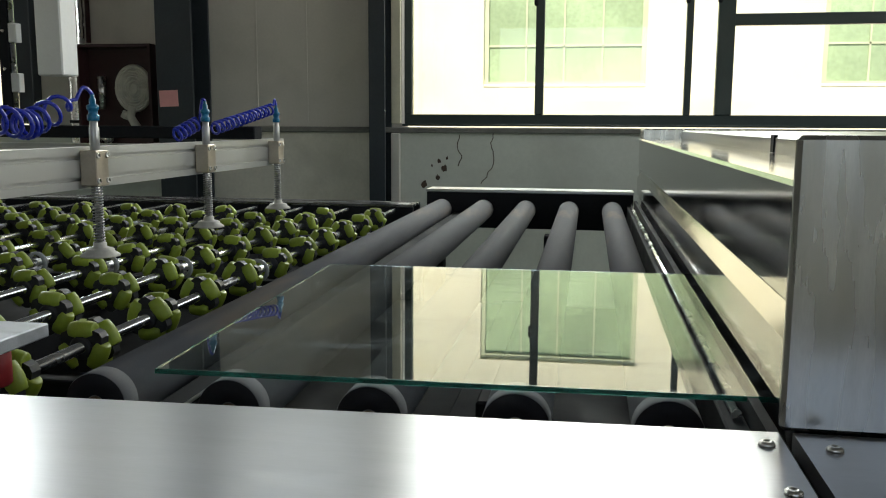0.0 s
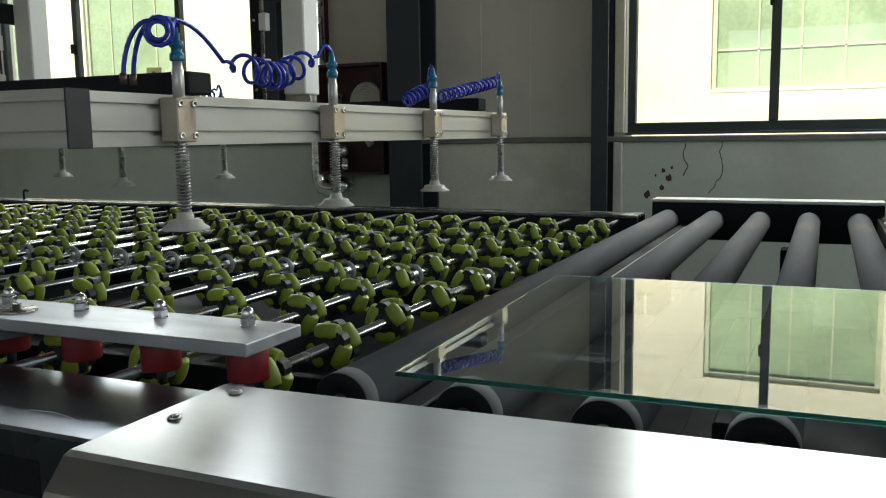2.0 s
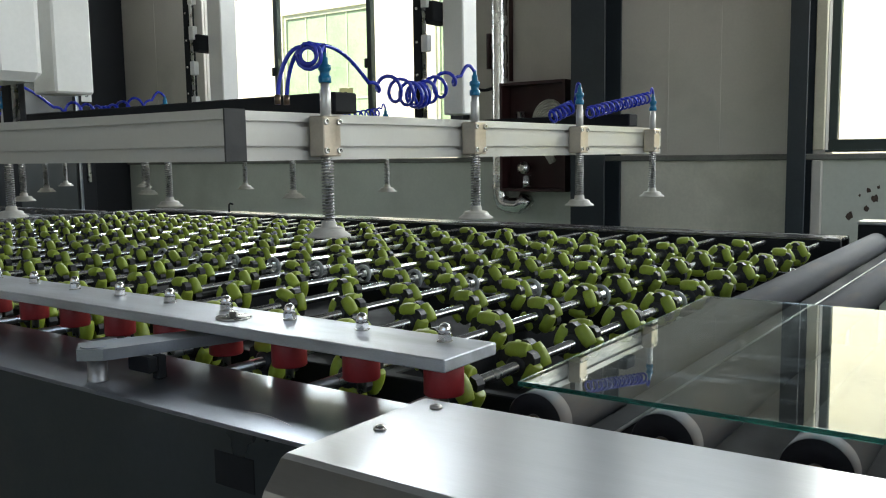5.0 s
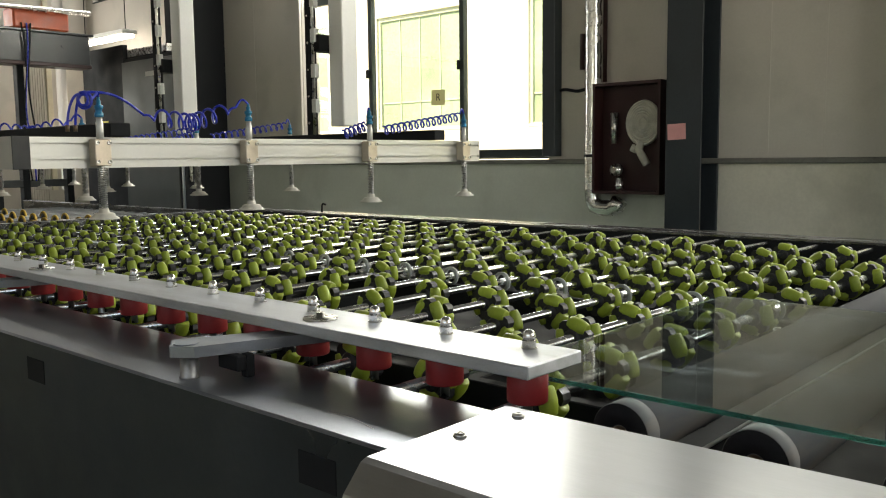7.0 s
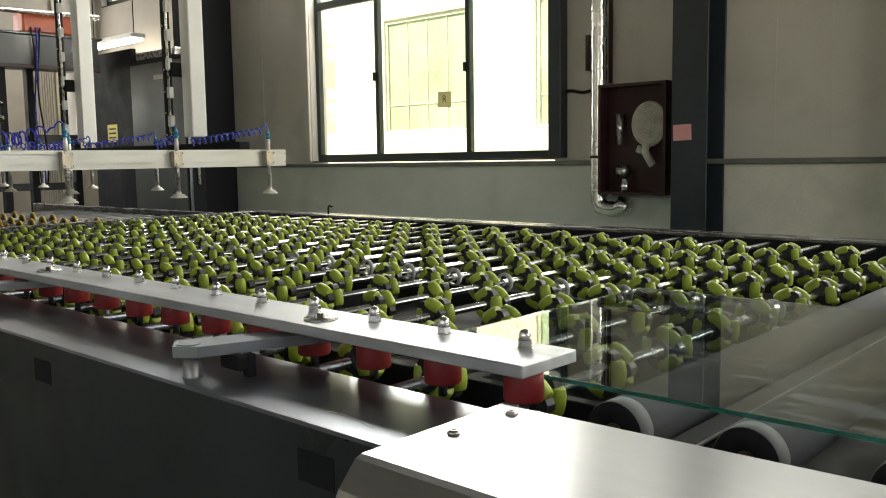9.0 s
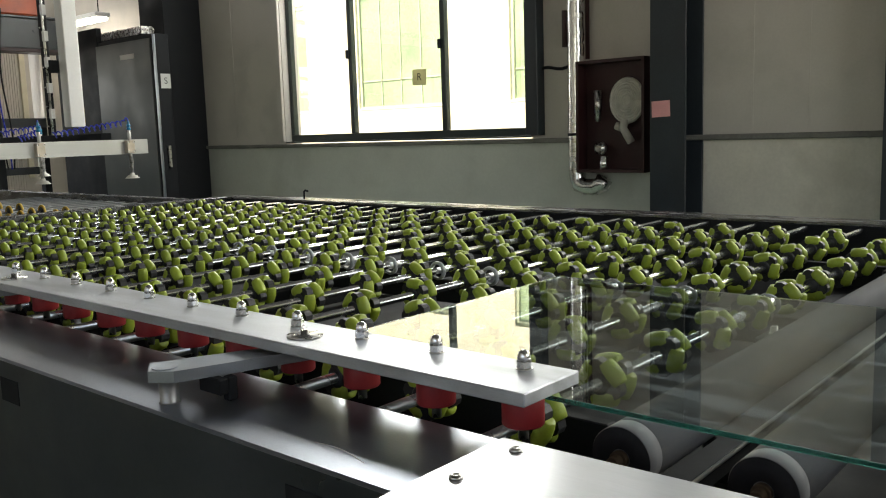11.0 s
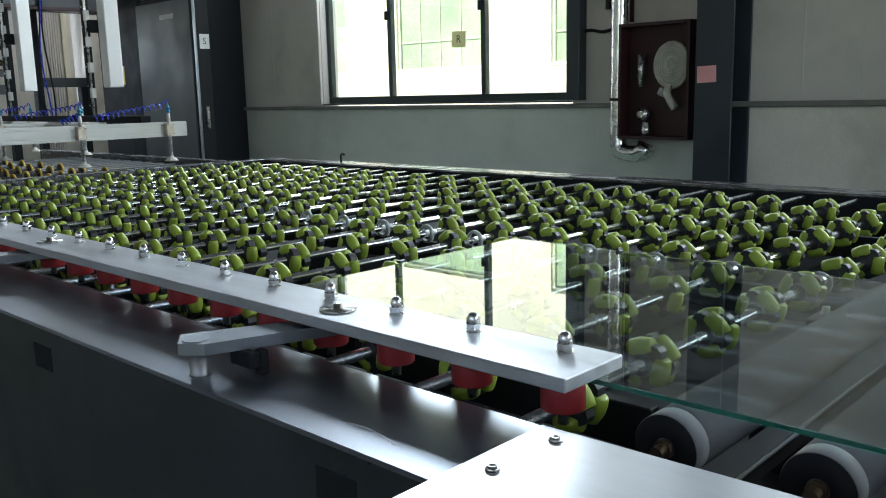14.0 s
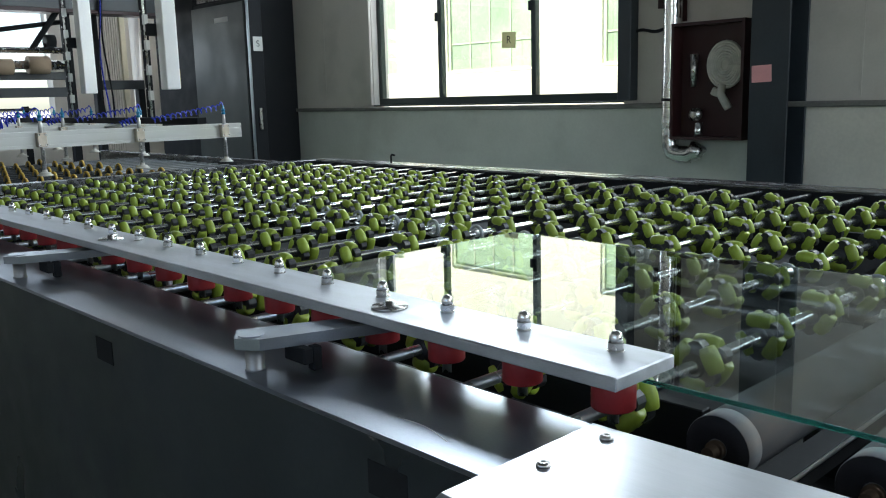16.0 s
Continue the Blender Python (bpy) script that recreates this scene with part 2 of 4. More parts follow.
# ---- mesh helpers ----
class Bm:
    """Collects faces of one mesh."""

    def __init__(self):
        self.v, self.f, self.smooth = [], [], []

    def add(self, verts, faces, smooth=False):
        n = len(self.v)
        self.v += [tuple(p) for p in verts]
        self.f += [tuple(i + n for i in f) for f in faces]
        self.smooth += [smooth] * len(faces)
        return self

    def box(self, x0, x1, y0, y1, z0, z1, b=0.0):
        b = min(b, 0.45 * min(x1 - x0, y1 - y0, z1 - z0))
        if b <= 0:
            vs = [(x, y, z) for x in (x0, x1) for y in (y0, y1) for z in (z0, z1)]
            return self.add(vs, [(0, 1, 3, 2), (4, 6, 7, 5), (0, 4, 5, 1), (2, 3, 7, 6), (0, 2, 6, 4), (1, 5, 7, 3)])
        vs, idx = [], {}
        for i, x in enumerate((x0, x1)):
            for j, y in enumerate((y0, y1)):
                for k, z in enumerate((z0, z1)):
                    sx, sy, sz = (1, -1)[i], (1, -1)[j], (1, -1)[k]
                    for a, p in enumerate(((x, y + sy * b, z + sz * b), (x + sx * b, y, z + sz * b), (x + sx * b, y + sy * b, z))):
                        idx[i, j, k, a] = len(vs)
                        vs.append(p)
        g = idx
        fs = []
        for i in (0, 1):
            q = [g[i, 0, 0, 0], g[i, 1, 0, 0], g[i, 1, 1, 0], g[i, 0, 1, 0]]
            fs.append(q if i else q[::-1])
            q = [g[0, i, 0, 1], g[1, i, 0, 1], g[1, i, 1, 1], g[0, i, 1, 1]]
            fs.append(q[::-1] if i else q)
            q = [g[0, 0, i, 2], g[1, 0, i, 2], g[1, 1, i, 2], g[0, 1, i, 2]]
            fs.append(q if i else q[::-1])
        for i in (0, 1):
            for j in (0, 1):
                fs.append([g[i, j, 0, 0], g[i, j, 0, 1], g[i, j, 1, 1], g[i, j, 1, 0]][::1 if i == j else -1])
                fs.append([g[i, 0, j, 0], g[i, 0, j, 2], g[i, 1, j, 2], g[i, 1, j, 0]][::-1 if i == j else 1])
                fs.append([g[0, i, j, 1], g[0, i, j, 2], g[1, i, j, 2], g[1, i, j, 1]][::1 if i == j else -1])
                for k in (0, 1):
                    fs.append([g[i, j, k, 0], g[i, j, k, 1], g[i, j, k, 2]][::-1 if (i + j + k) % 2 == 0 else 1])
        return self.add(vs, fs)

    def lathe(self, prof, m=None, n=16, caps=True, smooth=True):
        """Turns a profile of (radius, height) about the local z axis of m."""
        m = m or Matrix()
        vs = [m @ Vector((r * math.cos(2 * math.pi * i / n), r * math.sin(2 * math.pi * i / n), h)) for r, h in prof for i in range(n)]
        fs = [(k * n + i, k * n + (i + 1) % n, (k + 1) * n + (i + 1) % n, (k + 1) * n + i) for k in range(len(prof) - 1) for i in range(n)]
        self.add(vs, fs, smooth)
        if caps:
            k = len(self.v) - len(vs)
            self.f += [tuple(k + i for i in range(n))[::-1], tuple(k + (len(prof) - 1) * n + i for i in range(n))]
            self.smooth += [False, False]
        return self

    def cyl(self, p0, p1, r, n=14, r1=None):
        p0, p1 = Vector(p0), Vector(p1)
        m = Matrix.Translation(p0) @ (p1 - p0).to_track_quat("Z", "Y").to_matrix().to_4x4()
        return self.lathe([(r, 0), (r if r1 is None else r1, (p1 - p0).length)], m, n)

    def tube(self, pts, r, n=6):
        """A round tube along a line of points."""
        pts = [Vector(p) for p in pts]
        vs, up = [], Vector((0.13, 0.21, 0.97)).normalized()
        for i, p in enumerate(pts):
            d = (pts[min(i + 1, len(pts) - 1)] - pts[max(i - 1, 0)]).normalized()
            a = d.cross(up)
            a = (a if a.length > 0.05 else d.cross(Vector((1, 0, 0)))).normalized()
            up = a.cross(d).normalized()
            vs += [p + r * (math.cos(2 * math.pi * k / n) * a + math.sin(2 * math.pi * k / n) * up) for k in range(n)]
        fs = [(i * n + k, i * n + (k + 1) % n, (i + 1) * n + (k + 1) % n, (i + 1) * n + k) for i in range(len(pts) - 1) for k in range(n)]
        fs += [tuple(range(n))[::-1], tuple((len(pts) - 1) * n + k for k in range(n))]
        return self.add(vs, fs, True)

    def prism(self, outline, axis, lo, hi):
        """Extrudes a 2D outline along x, y or z."""
        def at(p, h):
            return {"x": (h, p[0], p[1]), "y": (p[0], h, p[1]), "z": (p[0], p[1], h)}[axis]
        n = len(outline)
        vs = [at(p, lo) for p in outline] + [at(p, hi) for p in outline]
        return self.add(vs, [tuple(range(n)), tuple(range(n, 2 * n))[::-1]] + [(i, n + i, n + (i + 1) % n, (i + 1) % n) for i in range(n)])

    def mesh(self, name, material):
        me = bpy.data.meshes.new(name)
        me.from_pydata(self.v, [], self.f)
        me.materials.append(material)
        me.polygons.foreach_set("use_smooth", self.smooth)
        tmp = bmesh.new()
        tmp.from_mesh(me)
        bmesh.ops.recalc_face_normals(tmp, faces=tmp.faces)
        tmp.to_mesh(me)
        tmp.free()
        return me


def part(name, bm, material, parent=None, label="", m=None):
    """Links a mesh as one object under a thing or a part."""
    me = bm.mesh(name, material) if isinstance(bm, Bm) else bm
    ob = new(name, me)
    ob.parent = parent
    if m is not None:
        ob.matrix_basis = m
    return tagged(ob, label)


def thing(name, label, category, m=None, group="", kind=""):
    ob = new(name)
    if m is not None:
        ob.matrix_basis = m
    return tagged(ob, label, category, group, kind)


def letters(name, text, size, material, parent, m):
    cu = bpy.data.curves.new(name, "FONT")
    cu.body, cu.size, cu.extrude, cu.align_x, cu.align_y = text, size, 0.0004, "CENTER", "CENTER"
    ob = new(name, cu)
    cu.materials.append(material)
    ob.parent, ob.matrix_basis = parent, m
    return ob


ALONG_Y = pose(0, 0, 0, -90)  # turns local z to world y

# ---- the hall ----
WY = 4.65  # inner face of the window wall
OPEN = ((-10.8, -7.6, 3.3, 4.3), (-6.5, -3.52, 1.22, 4.1), (-3.3, -1.1, 2.9, 4.2), (-0.80, 2.3, 1.22, 3.5))


def wall_with_openings(name, x0, x1, z0, z1, material):
    bm, x = Bm(), x0
    for a, b, lo, hi in OPEN:
        bm.box(x, a, WY, WY + 0.2, z0, z1)
        if lo > z0 + 0.1:
            bm.box(a, b, WY, WY + 0.2, z0, lo)
        if z1 > hi:
            bm.box(a, b, WY, WY + 0.2, hi, z1)
        x = b
    bm.box(x, x1, WY, WY + 0.2, z0, z1)
    return tagged(part(name, bm, material), "grey metal-faced wall panels with tall windows", "wall", kind="structure")


def hall():
    tagged(part("floor", Bm().box(-13, 4.5, -4.2, WY + 0.2, -0.1, 0), M_FLOOR), "worn green painted factory floor", "floor", kind="structure")
    tagged(part("ground", Bm().box(-300, 300, -300, 400, -0.3, -0.15), M_GROUND), "pale sunlit concrete yard outside", "ground", kind="structure")
    up = wall_with_openings("wall_north", -13, 4.5, 1.18, 5.0, M_WALL)
    seams = Bm()
    for x in (-7.3, -1.80, -1.45):
        seams.box(x - 0.006, x + 0.006, WY - 0.003, WY, 1.23, 5.0, 0.001)
    part("panel_seam", seams, M_WALL, up)
    tagged(part("wall_north_lower", Bm().box(-13, 4.5, WY, WY + 0.2, 0, 1.18), M_PLASTER), "stained pale green plaster dado", "wall", kind="structure")
    # Paler, warmer colour stands in for the brighter light on this stretch.
    tagged(part("wall_panel", Bm().box(-2.125, -0.98, WY - 0.004, WY, 0, 1.16), M_BRIGHTER_PLASTER), "stained dado between the columns, brighter light put into its colour", "wall", kind="structure")
    tagged(part("trim", Bm().box(-13, 4.5, WY - 0.035, WY + 0.02, 1.163, 1.200, 0.006), M_LEDGE), "dusty grey concrete ledge along the wall", "ledge", kind="structure")
    # Openings in these two unseen walls are added to hold the fill lamps.
    tagged(part("wall_south", Bm().box(-13, -1.1, -4.2, -4.0, 0, 5).box(3.5, 4.5, -4.2, -4.0, 0, 5).box(-1.1, 3.5, -4.2, -4.0, 0, 1.6).box(-1.1, 3.5, -4.2, -4.0, 2.8, 5), M_WALL), "plain grey factory wall, unseen opening added for a fill lamp", "wall", kind="structure")
    tagged(part("wall_east", Bm().box(4.3, 4.5, -4.0, WY, 0, 1.7).box(4.3, 4.5, -4.0, WY, 3.4, 5).box(4.3, 4.5, -4.0, 0.2, 1.7, 3.4).box(4.3, 4.5, 3.6, WY, 1.7, 3.4), M_WALL), "plain grey factory wall, unseen opening added for a fill lamp", "wall", kind="structure")
    w = Bm().box(-11.2, -11, -4.0, WY, 0, 0.85).box(-11.2, -11, -4.0, WY, 3.6, 5)
    for a, b, top in ((-4.0, 0.2, 3.6), (3.15, 4.19, 3.6), (4.33, WY, 3.6)):
        w.box(-11.2, -11, a, b, 0.85, top)
    for k in range(9):
        w.box(-11, -10.985, 3.76 + 0.031 * k, 3.778 + 0.031 * k, 0.3, 2.7)
    tagged(part("wall_west", w, M_WALL), "grey end wall with large windows", "wall", kind="structure")
    tagged(part("ceiling", Bm().box(-13, 4.5, -4.2, WY + 0.2, 5.0, 5.12), M_CEIL), "grey sheet metal ceiling", "ceiling", kind="structure")


def window(name, x0, x1, z0, z1, mullions, rails, label, y=WY + 0.07):
    w = tagged(new(name), label, "window", kind="structure")
    f = 0.05
    fr = Bm().box(x0, x1, y, y + 0.06, z0, z0 + 0.065, 0.004).box(x0, x1, y, y + 0.06, z1 - f, z1, 0.004)
    fr.box(x0, x0 + f, y, y + 0.06, z0 + 0.065, z1 - f, 0.004).box(x1 - f, x1, y, y + 0.06, z0 + 0.065, z1 - f, 0.004)
    part("window_frame", fr, M_WFRAME, w)
    for x, wd in mullions:
        part("mullion", Bm().box(x - wd / 2, x + wd / 2, y - 0.004, y + 0.056, z0 + 0.065, z1 - f, 0.004), M_WFRAME, w)
        part("latch", Bm().box(x - wd / 2 - 0.012, x - wd / 2 + 0.015, y - 0.03, y - 0.004, z0 + 0.75, z0 + 0.83, 0.006), M_FRAME, w)
    for a, b, z, h in rails:
        part("transom", Bm().box(a, b, y - 0.002, y + 0.054, z - h / 2, z + h / 2, 0.004), M_WFRAME, w)
    edges = [x0 + f] + [x for x, _ in mullions] + [x1 - f]
    for a, b in zip(edges, edges[1:]):
        p = part("pane", Bm().box(a, b, y + 0.026, y + 0.031, z0 + 0.06, z1 - f), G_PANE, w)
        p.visible_shadow = False
    part("window_sill", Bm().box(x0, x1, WY - 0.01, y, z0 - 0.012, z0 + 0.002, 0.002), M_WFRAME, w)
    return w


def column(name, x0, x1, yf, label):
    t = 0.018
    bm = Bm().box(x0, x1, yf, yf + t, 0, 5, 0.002).box(x0, x1, WY - t - 0.002, WY - 0.002, 0, 5, 0.002)
    bm.box((x0 + x1) / 2 - 0.01, (x0 + x1) / 2 + 0.01, yf + t, WY - t, 0, 5)
    return tagged(part(name, bm, M_COLUMN), label, "column", kind="structure")


def outside():
    """Sunlit building across the yard and trees beside it."""
    b = thing("building", "cream rendered building with green-tinted windows", "building")
    y, wins = 10.0, []
    for k in range(-7, 7):
        step = 4.03 if k > 0 else 3.35
        wins.append((-0.92 + k * step, 1.08 + k * step))
    wall, x = Bm(), -30
    for a, c in wins:
        wall.box(x, a, y, y + 0.3, -0.2, 5.6)
        for lo, hi in ((-0.2, 1.68), (3.7, 5.6)):
            wall.box(a, c, y, y + 0.3, lo, hi)
        x = c
    wall.box(x, 30, y, y + 0.3, -0.2, 5.6)
    part("wall", wall, M_FACADE, b)
    part("roof", Bm().box(-30, 30, y - 0.3, y + 8, 5.6, 5.9), M_FACADE_TRIM, b)
    for a, c in wins:
        for lo, hi in ((1.68, 3.7),):
            w = part("window", Bm().box(a, c, y + 0.04, y + 0.09, lo, lo + 0.07).box(a, c, y + 0.04, y + 0.09, hi - 0.07, hi)
                     .box(a, a + 0.06, y + 0.037, y + 0.093, lo, hi).box(c - 0.06, c, y + 0.037, y + 0.093, lo, hi), M_BFRAME, b)
            part("transom", Bm().box(a + 0.06, c - 0.06, y + 0.055, y + 0.086, lo + 0.50, lo + 0.525), M_BFRAME, w)
            n = 4
            for i in range(n):
                p0, p1 = a + 0.06 + i * (c - a - 0.12) / n, a + 0.06 + (i + 1) * (c - a - 0.12) / n
                part("pane", Bm().box(p0, p1, y + 0.07, y + 0.08, lo + 0.03, hi - 0.03), M_BPANE, w)
                if i:
                    part("glazing_bar", Bm().box(p0 - 0.011, p0 + 0.011, y + 0.055, y + 0.085, lo + 0.07, hi - 0.07), M_BFRAME, w)
            part("sill", Bm().box(a, c, y - 0.01, y + 0.04, lo, lo + 0.04, 0.01), M_FACADE, w)


def cracks_and_stains():
    rnd = random.Random(4)
    s = tagged(new("wall_stain"), "brown dried splashes on the plaster dado", "stain", kind="structure")
    for x, z, r in ((-0.65, 0.83, 0.035), (-0.55, 0.98, 0.02), (-0.52, 0.93, 0.03), (-0.56, 0.87, 0.022), (-0.50, 1.0, 0.015), (-0.60, 0.95, 0.012)):
        n, out = 11, []
        for i in range(n):
            a, q = 2 * math.pi * i / n, r * rnd.uniform(0.5, 1.1)
            out.append((x + 0.7 * q * math.cos(a), z + q * math.sin(a)))
        part("splash", Bm().prism(out, "y", WY - 0.0015, WY + 0.01), M_STAIN, s)
    for pts in (((-0.19, 1.17), (-0.21, 1.10), (-0.19, 1.03), (-0.20, 0.95), (-0.24, 0.88), (-0.29, 0.82)), ((-0.42, 1.15), (-0.43, 1.07), (-0.40, 1.0), (-0.43, 0.93))):
        fine = []
        for (xa, za), (xb, zb) in zip(pts, pts[1:]):
            fine += [(xa + (xb - xa) * i / 4 + rnd.uniform(-0.006, 0.006), WY + 0.001, za + (zb - za) * i / 4) for i in range(4)]
        part("crack", Bm().tube(fine, 0.0035, 5), M_STAIN, s)


hall()
window("window_1", *OPEN[1], [(-5.60, 0.05), (-4.47, 0.05)], [(-6.45, -3.57, 2.76, 0.07)], "dark framed sliding window, three bright panes")
window("window_2", *OPEN[3], [(0.09, 0.055), (1.02, 0.04), (1.24, 0.10)], [(1.28, 2.25, 1.87, 0.07)], "dark framed sliding window, bright daylight behind")
window("window_3", *OPEN[2], [(-2.2, 0.05)], [], "high dark framed clerestory window")
window("window_4", *OPEN[0], [(-9.75, 0.05), (-8.65, 0.05)], [], "high dark framed clerestory window")
tagged(part("jamb_board", Bm().box(-11.0, -10.96, 4.05, 4.12, 0.85, 3.6, 0.004), M_WREVEAL), "cream jamb beside the end window", "trim", kind="structure")
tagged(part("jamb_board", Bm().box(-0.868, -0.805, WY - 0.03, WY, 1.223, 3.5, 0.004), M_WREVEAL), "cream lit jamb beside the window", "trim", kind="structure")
tagged(part("jamb_board", Bm().box(-6.585, -6.505, WY - 0.03, WY, 1.223, 3.5, 0.004), M_WALL), "pale grey jamb beside the window", "trim", kind="structure")
tagged(part("side_jamb", Bm().box(-3.515, -3.40, WY - 0.10, WY, 1.223, 3.5, 0.004), M_COLUMN), "dark steel upright beside the window", "trim", kind="structure")
column("column_1", -2.38, -2.13, 4.37, "blue-black steel column with a pink note")
column("column_2", -0.975, -0.87, 4.45, "blue-black steel column beside the window")
tagged(part("column_3", Bm().box(-8.30, -7.84, 4.2, WY - 0.002, 0, 5, 0.004), M_FRAME), "black boxed steel column in the corner", "column", kind="structure")
tagged(part("corner_post", Bm().box(-0.866, -0.81, WY - 0.05, WY, 0, 1.160, 0.004), M_WALL), "pale grey conduit cover on the dado", "trim", kind="structure")
outside()
cracks_and_stains()


# ---- wall fittings ----
def fire_hose_cabinet():
    c = thing("fire_hose_cabinet", "open maroon fire hose cabinet with a white hose", "hose cabinet", pose(-2.745, WY - 0.18, 0.95))
    part("back", Bm().box(-0.27, 0.27, 0.12, 0.18, 0, 0.79), M_MAROON, c)
    for box in ((-0.27, -0.25, 0, 0.12, 0, 0.79), (0.25, 0.27, 0, 0.12, 0, 0.79), (-0.25, 0.25, 0, 0.12, 0, 0.02), (-0.25, 0.25, 0, 0.12, 0.77, 0.79)):
        part("side", Bm().box(*box), M_MAROON, c)
    hose = Bm()
    for k in range(7):
        r = 0.035 + 0.015 * k
        hose.tube([(0.11 + r * math.cos(a * math.pi / 12), 0.055, 0.50 + 1.2 * r * math.sin(a * math.pi / 12)) for a in range(25)], 0.0095, 6)
    part("hose_roll", hose, M_CANVAS, c, "rolled off-white canvas hose")
    part("hose_back", Bm().lathe([(0.125, -0.012), (0.135, 0), (0.125, 0.012)], pose(0.11, 0.068, 0.50, 90) @ Matrix.Diagonal((1, 1.2, 1, 1)), 24), M_CANVAS, c)
    part("hose_end", Bm().tube([(0.10, 0.05, 0.37), (0.09, 0.04, 0.31), (0.12, 0.04, 0.26), (0.15, 0.045, 0.21)], 0.028, 8).tube([(0.06, 0.05, 0.34), (0.04, 0.05, 0.30)], 0.03, 8), M_CANVAS, c)
    part("nozzle", Bm().cyl((-0.13, 0.07, 0.36), (-0.13, 0.07, 0.58), 0.018, 12, 0.028), M_ZINC, c, "dull grey hose nozzle")
    part("valve", Bm().lathe([(0.045, 0), (0.045, 0.03), (0.025, 0.035), (0.025, 0.05)], pose(-0.10, 0.07, 0.17, 90), 18), M_ZINC, c)
    part("coupling", Bm().cyl((-0.07, 0.05, 0.0), (-0.07, 0.05, 0.115), 0.03, 14), M_CHROME, c)
    return c


def foil_pipe():
    rnd = random.Random(2)
    p = thing("foil_wrapped_pipe", "pipe wrapped in shiny crinkled foil on the wall", "pipe")
    pts = [(-3.065 + rnd.uniform(-0.004, 0.004), WY - 0.09, 5.0 - 0.06 * k) for k in range(68)]
    pts += [(-3.06, WY - 0.09, 0.90), (-3.04, WY - 0.09, 0.855), (-2.99, WY - 0.09, 0.84), (-2.91, WY - 0.09, 0.84), (-2.86, WY - 0.09, 0.86), (-2.835, WY - 0.09, 0.90)]
    part("foil", Bm().tube(pts, 0.062, 14), M_FOIL, p)
    part("strap", Bm().lathe([(0.066, 0), (0.066, 0.02)], pose(-3.065, WY - 0.09, 1.215), 16).box(-3.085, -3.045, WY - 0.045, WY, 1.215, 1.235), M_FRAME, p)
    part("joint", Bm().cyl((-3.165, WY - 0.08, 1.86), (-3.165, WY - 0.08, 2.12), 0.02, 10), M_MAROON, p)
    part("riser", Bm().cyl((-2.985, WY - 0.06, 1.76), (-2.985, WY - 0.06, 5.0), 0.016, 10), M_MAROON, p, "thin dark red riser pipe")
    cable = Bm().tube([(-3.42 + 0.3 * k / 8, WY - 0.02, 1.72 + 0.01 * math.sin(k)) for k in range(9)], 0.012, 6)
    part("conduit", cable, M_FRAME, p)


def sheet(name, x0, x1, y, z0, z1, material, label, text="", tilt=0.0):
    n = tagged(new(name), label, "paper sign")
    n.matrix_basis = pose((x0 + x1) / 2, y, (z0 + z1) / 2, 0, tilt, 0)
    w, h = (x1 - x0) / 2, (z1 - z0) / 2
    part("paper", Bm().box(-w, w, -0.001, 0.001, -h, h), material, n)
    if text:
        letters("letter", text, 0.09, M_INK, n, pose(0, -0.0018, 0, 90))
    return n


fire_hose_cabinet()
foil_pipe()
sheet("paper_note", -2.365, -2.235, 4.368, 1.325, 1.43, M_PINK, "blank pink paper note taped to the column", tilt=-2)
sheet("letter_sign", -4.82, -4.66, WY + 0.065, 1.68, 1.815, M_SUNPAPER, "yellowed paper with a letter stuck on the window", "R", 2)
s_sign = sheet("letter_sign", -0.055, 0.055, 0, 1.80, 1.945, M_WPAPER, "white paper with a letter on the cabinet side", "S", 2)
s_sign.matrix_basis = pose(-7.5475, 3.995, 1.87, 0, 0, 90)


# ---- roller conveyor ----
ROLLERS = []


def conveyor_rollers():
    skin = Bm().lathe([(0.0395, -0.022), (0.040, -0.0212), (0.040, 0.008), (0.0380, 0.009), (0.0380, 0.0115), (0.040, 0.0125), (0.040, 2.50), (0.038, 2.505)], ALONG_Y, 40)
    for k in range(7):
        x = -0.166 + 0.171 * k
        r = thing("conveyor_roller", "matte grey rubber-covered conveyor roller", "roller", pose(x, 0.028 * (x + 0.166), 0.8785), "conveyor rollers")
        if k == 0:
            me = [skin.mesh("cover", M_RUBBER),
                  Bm().lathe([(0.0394, -0.0215), (0.0392, -0.0228), (0.0125, -0.0228), (0.0115, -0.018)], ALONG_Y, 32).mesh("end_cap", M_ENDCAP),
                  Bm().cyl((0, -0.044, 0), (0, 2.56, 0), 0.008, 16).lathe([(0.0115, -0.030), (0.0115, -0.020), (0.010, -0.018)], ALONG_Y, 18).mesh("axle", M_BRASS)]
        for n, m_ in zip(("cover", "end_cap", "axle"), me):
            part(n, m_, None, r)
        ROLLERS.append(r)


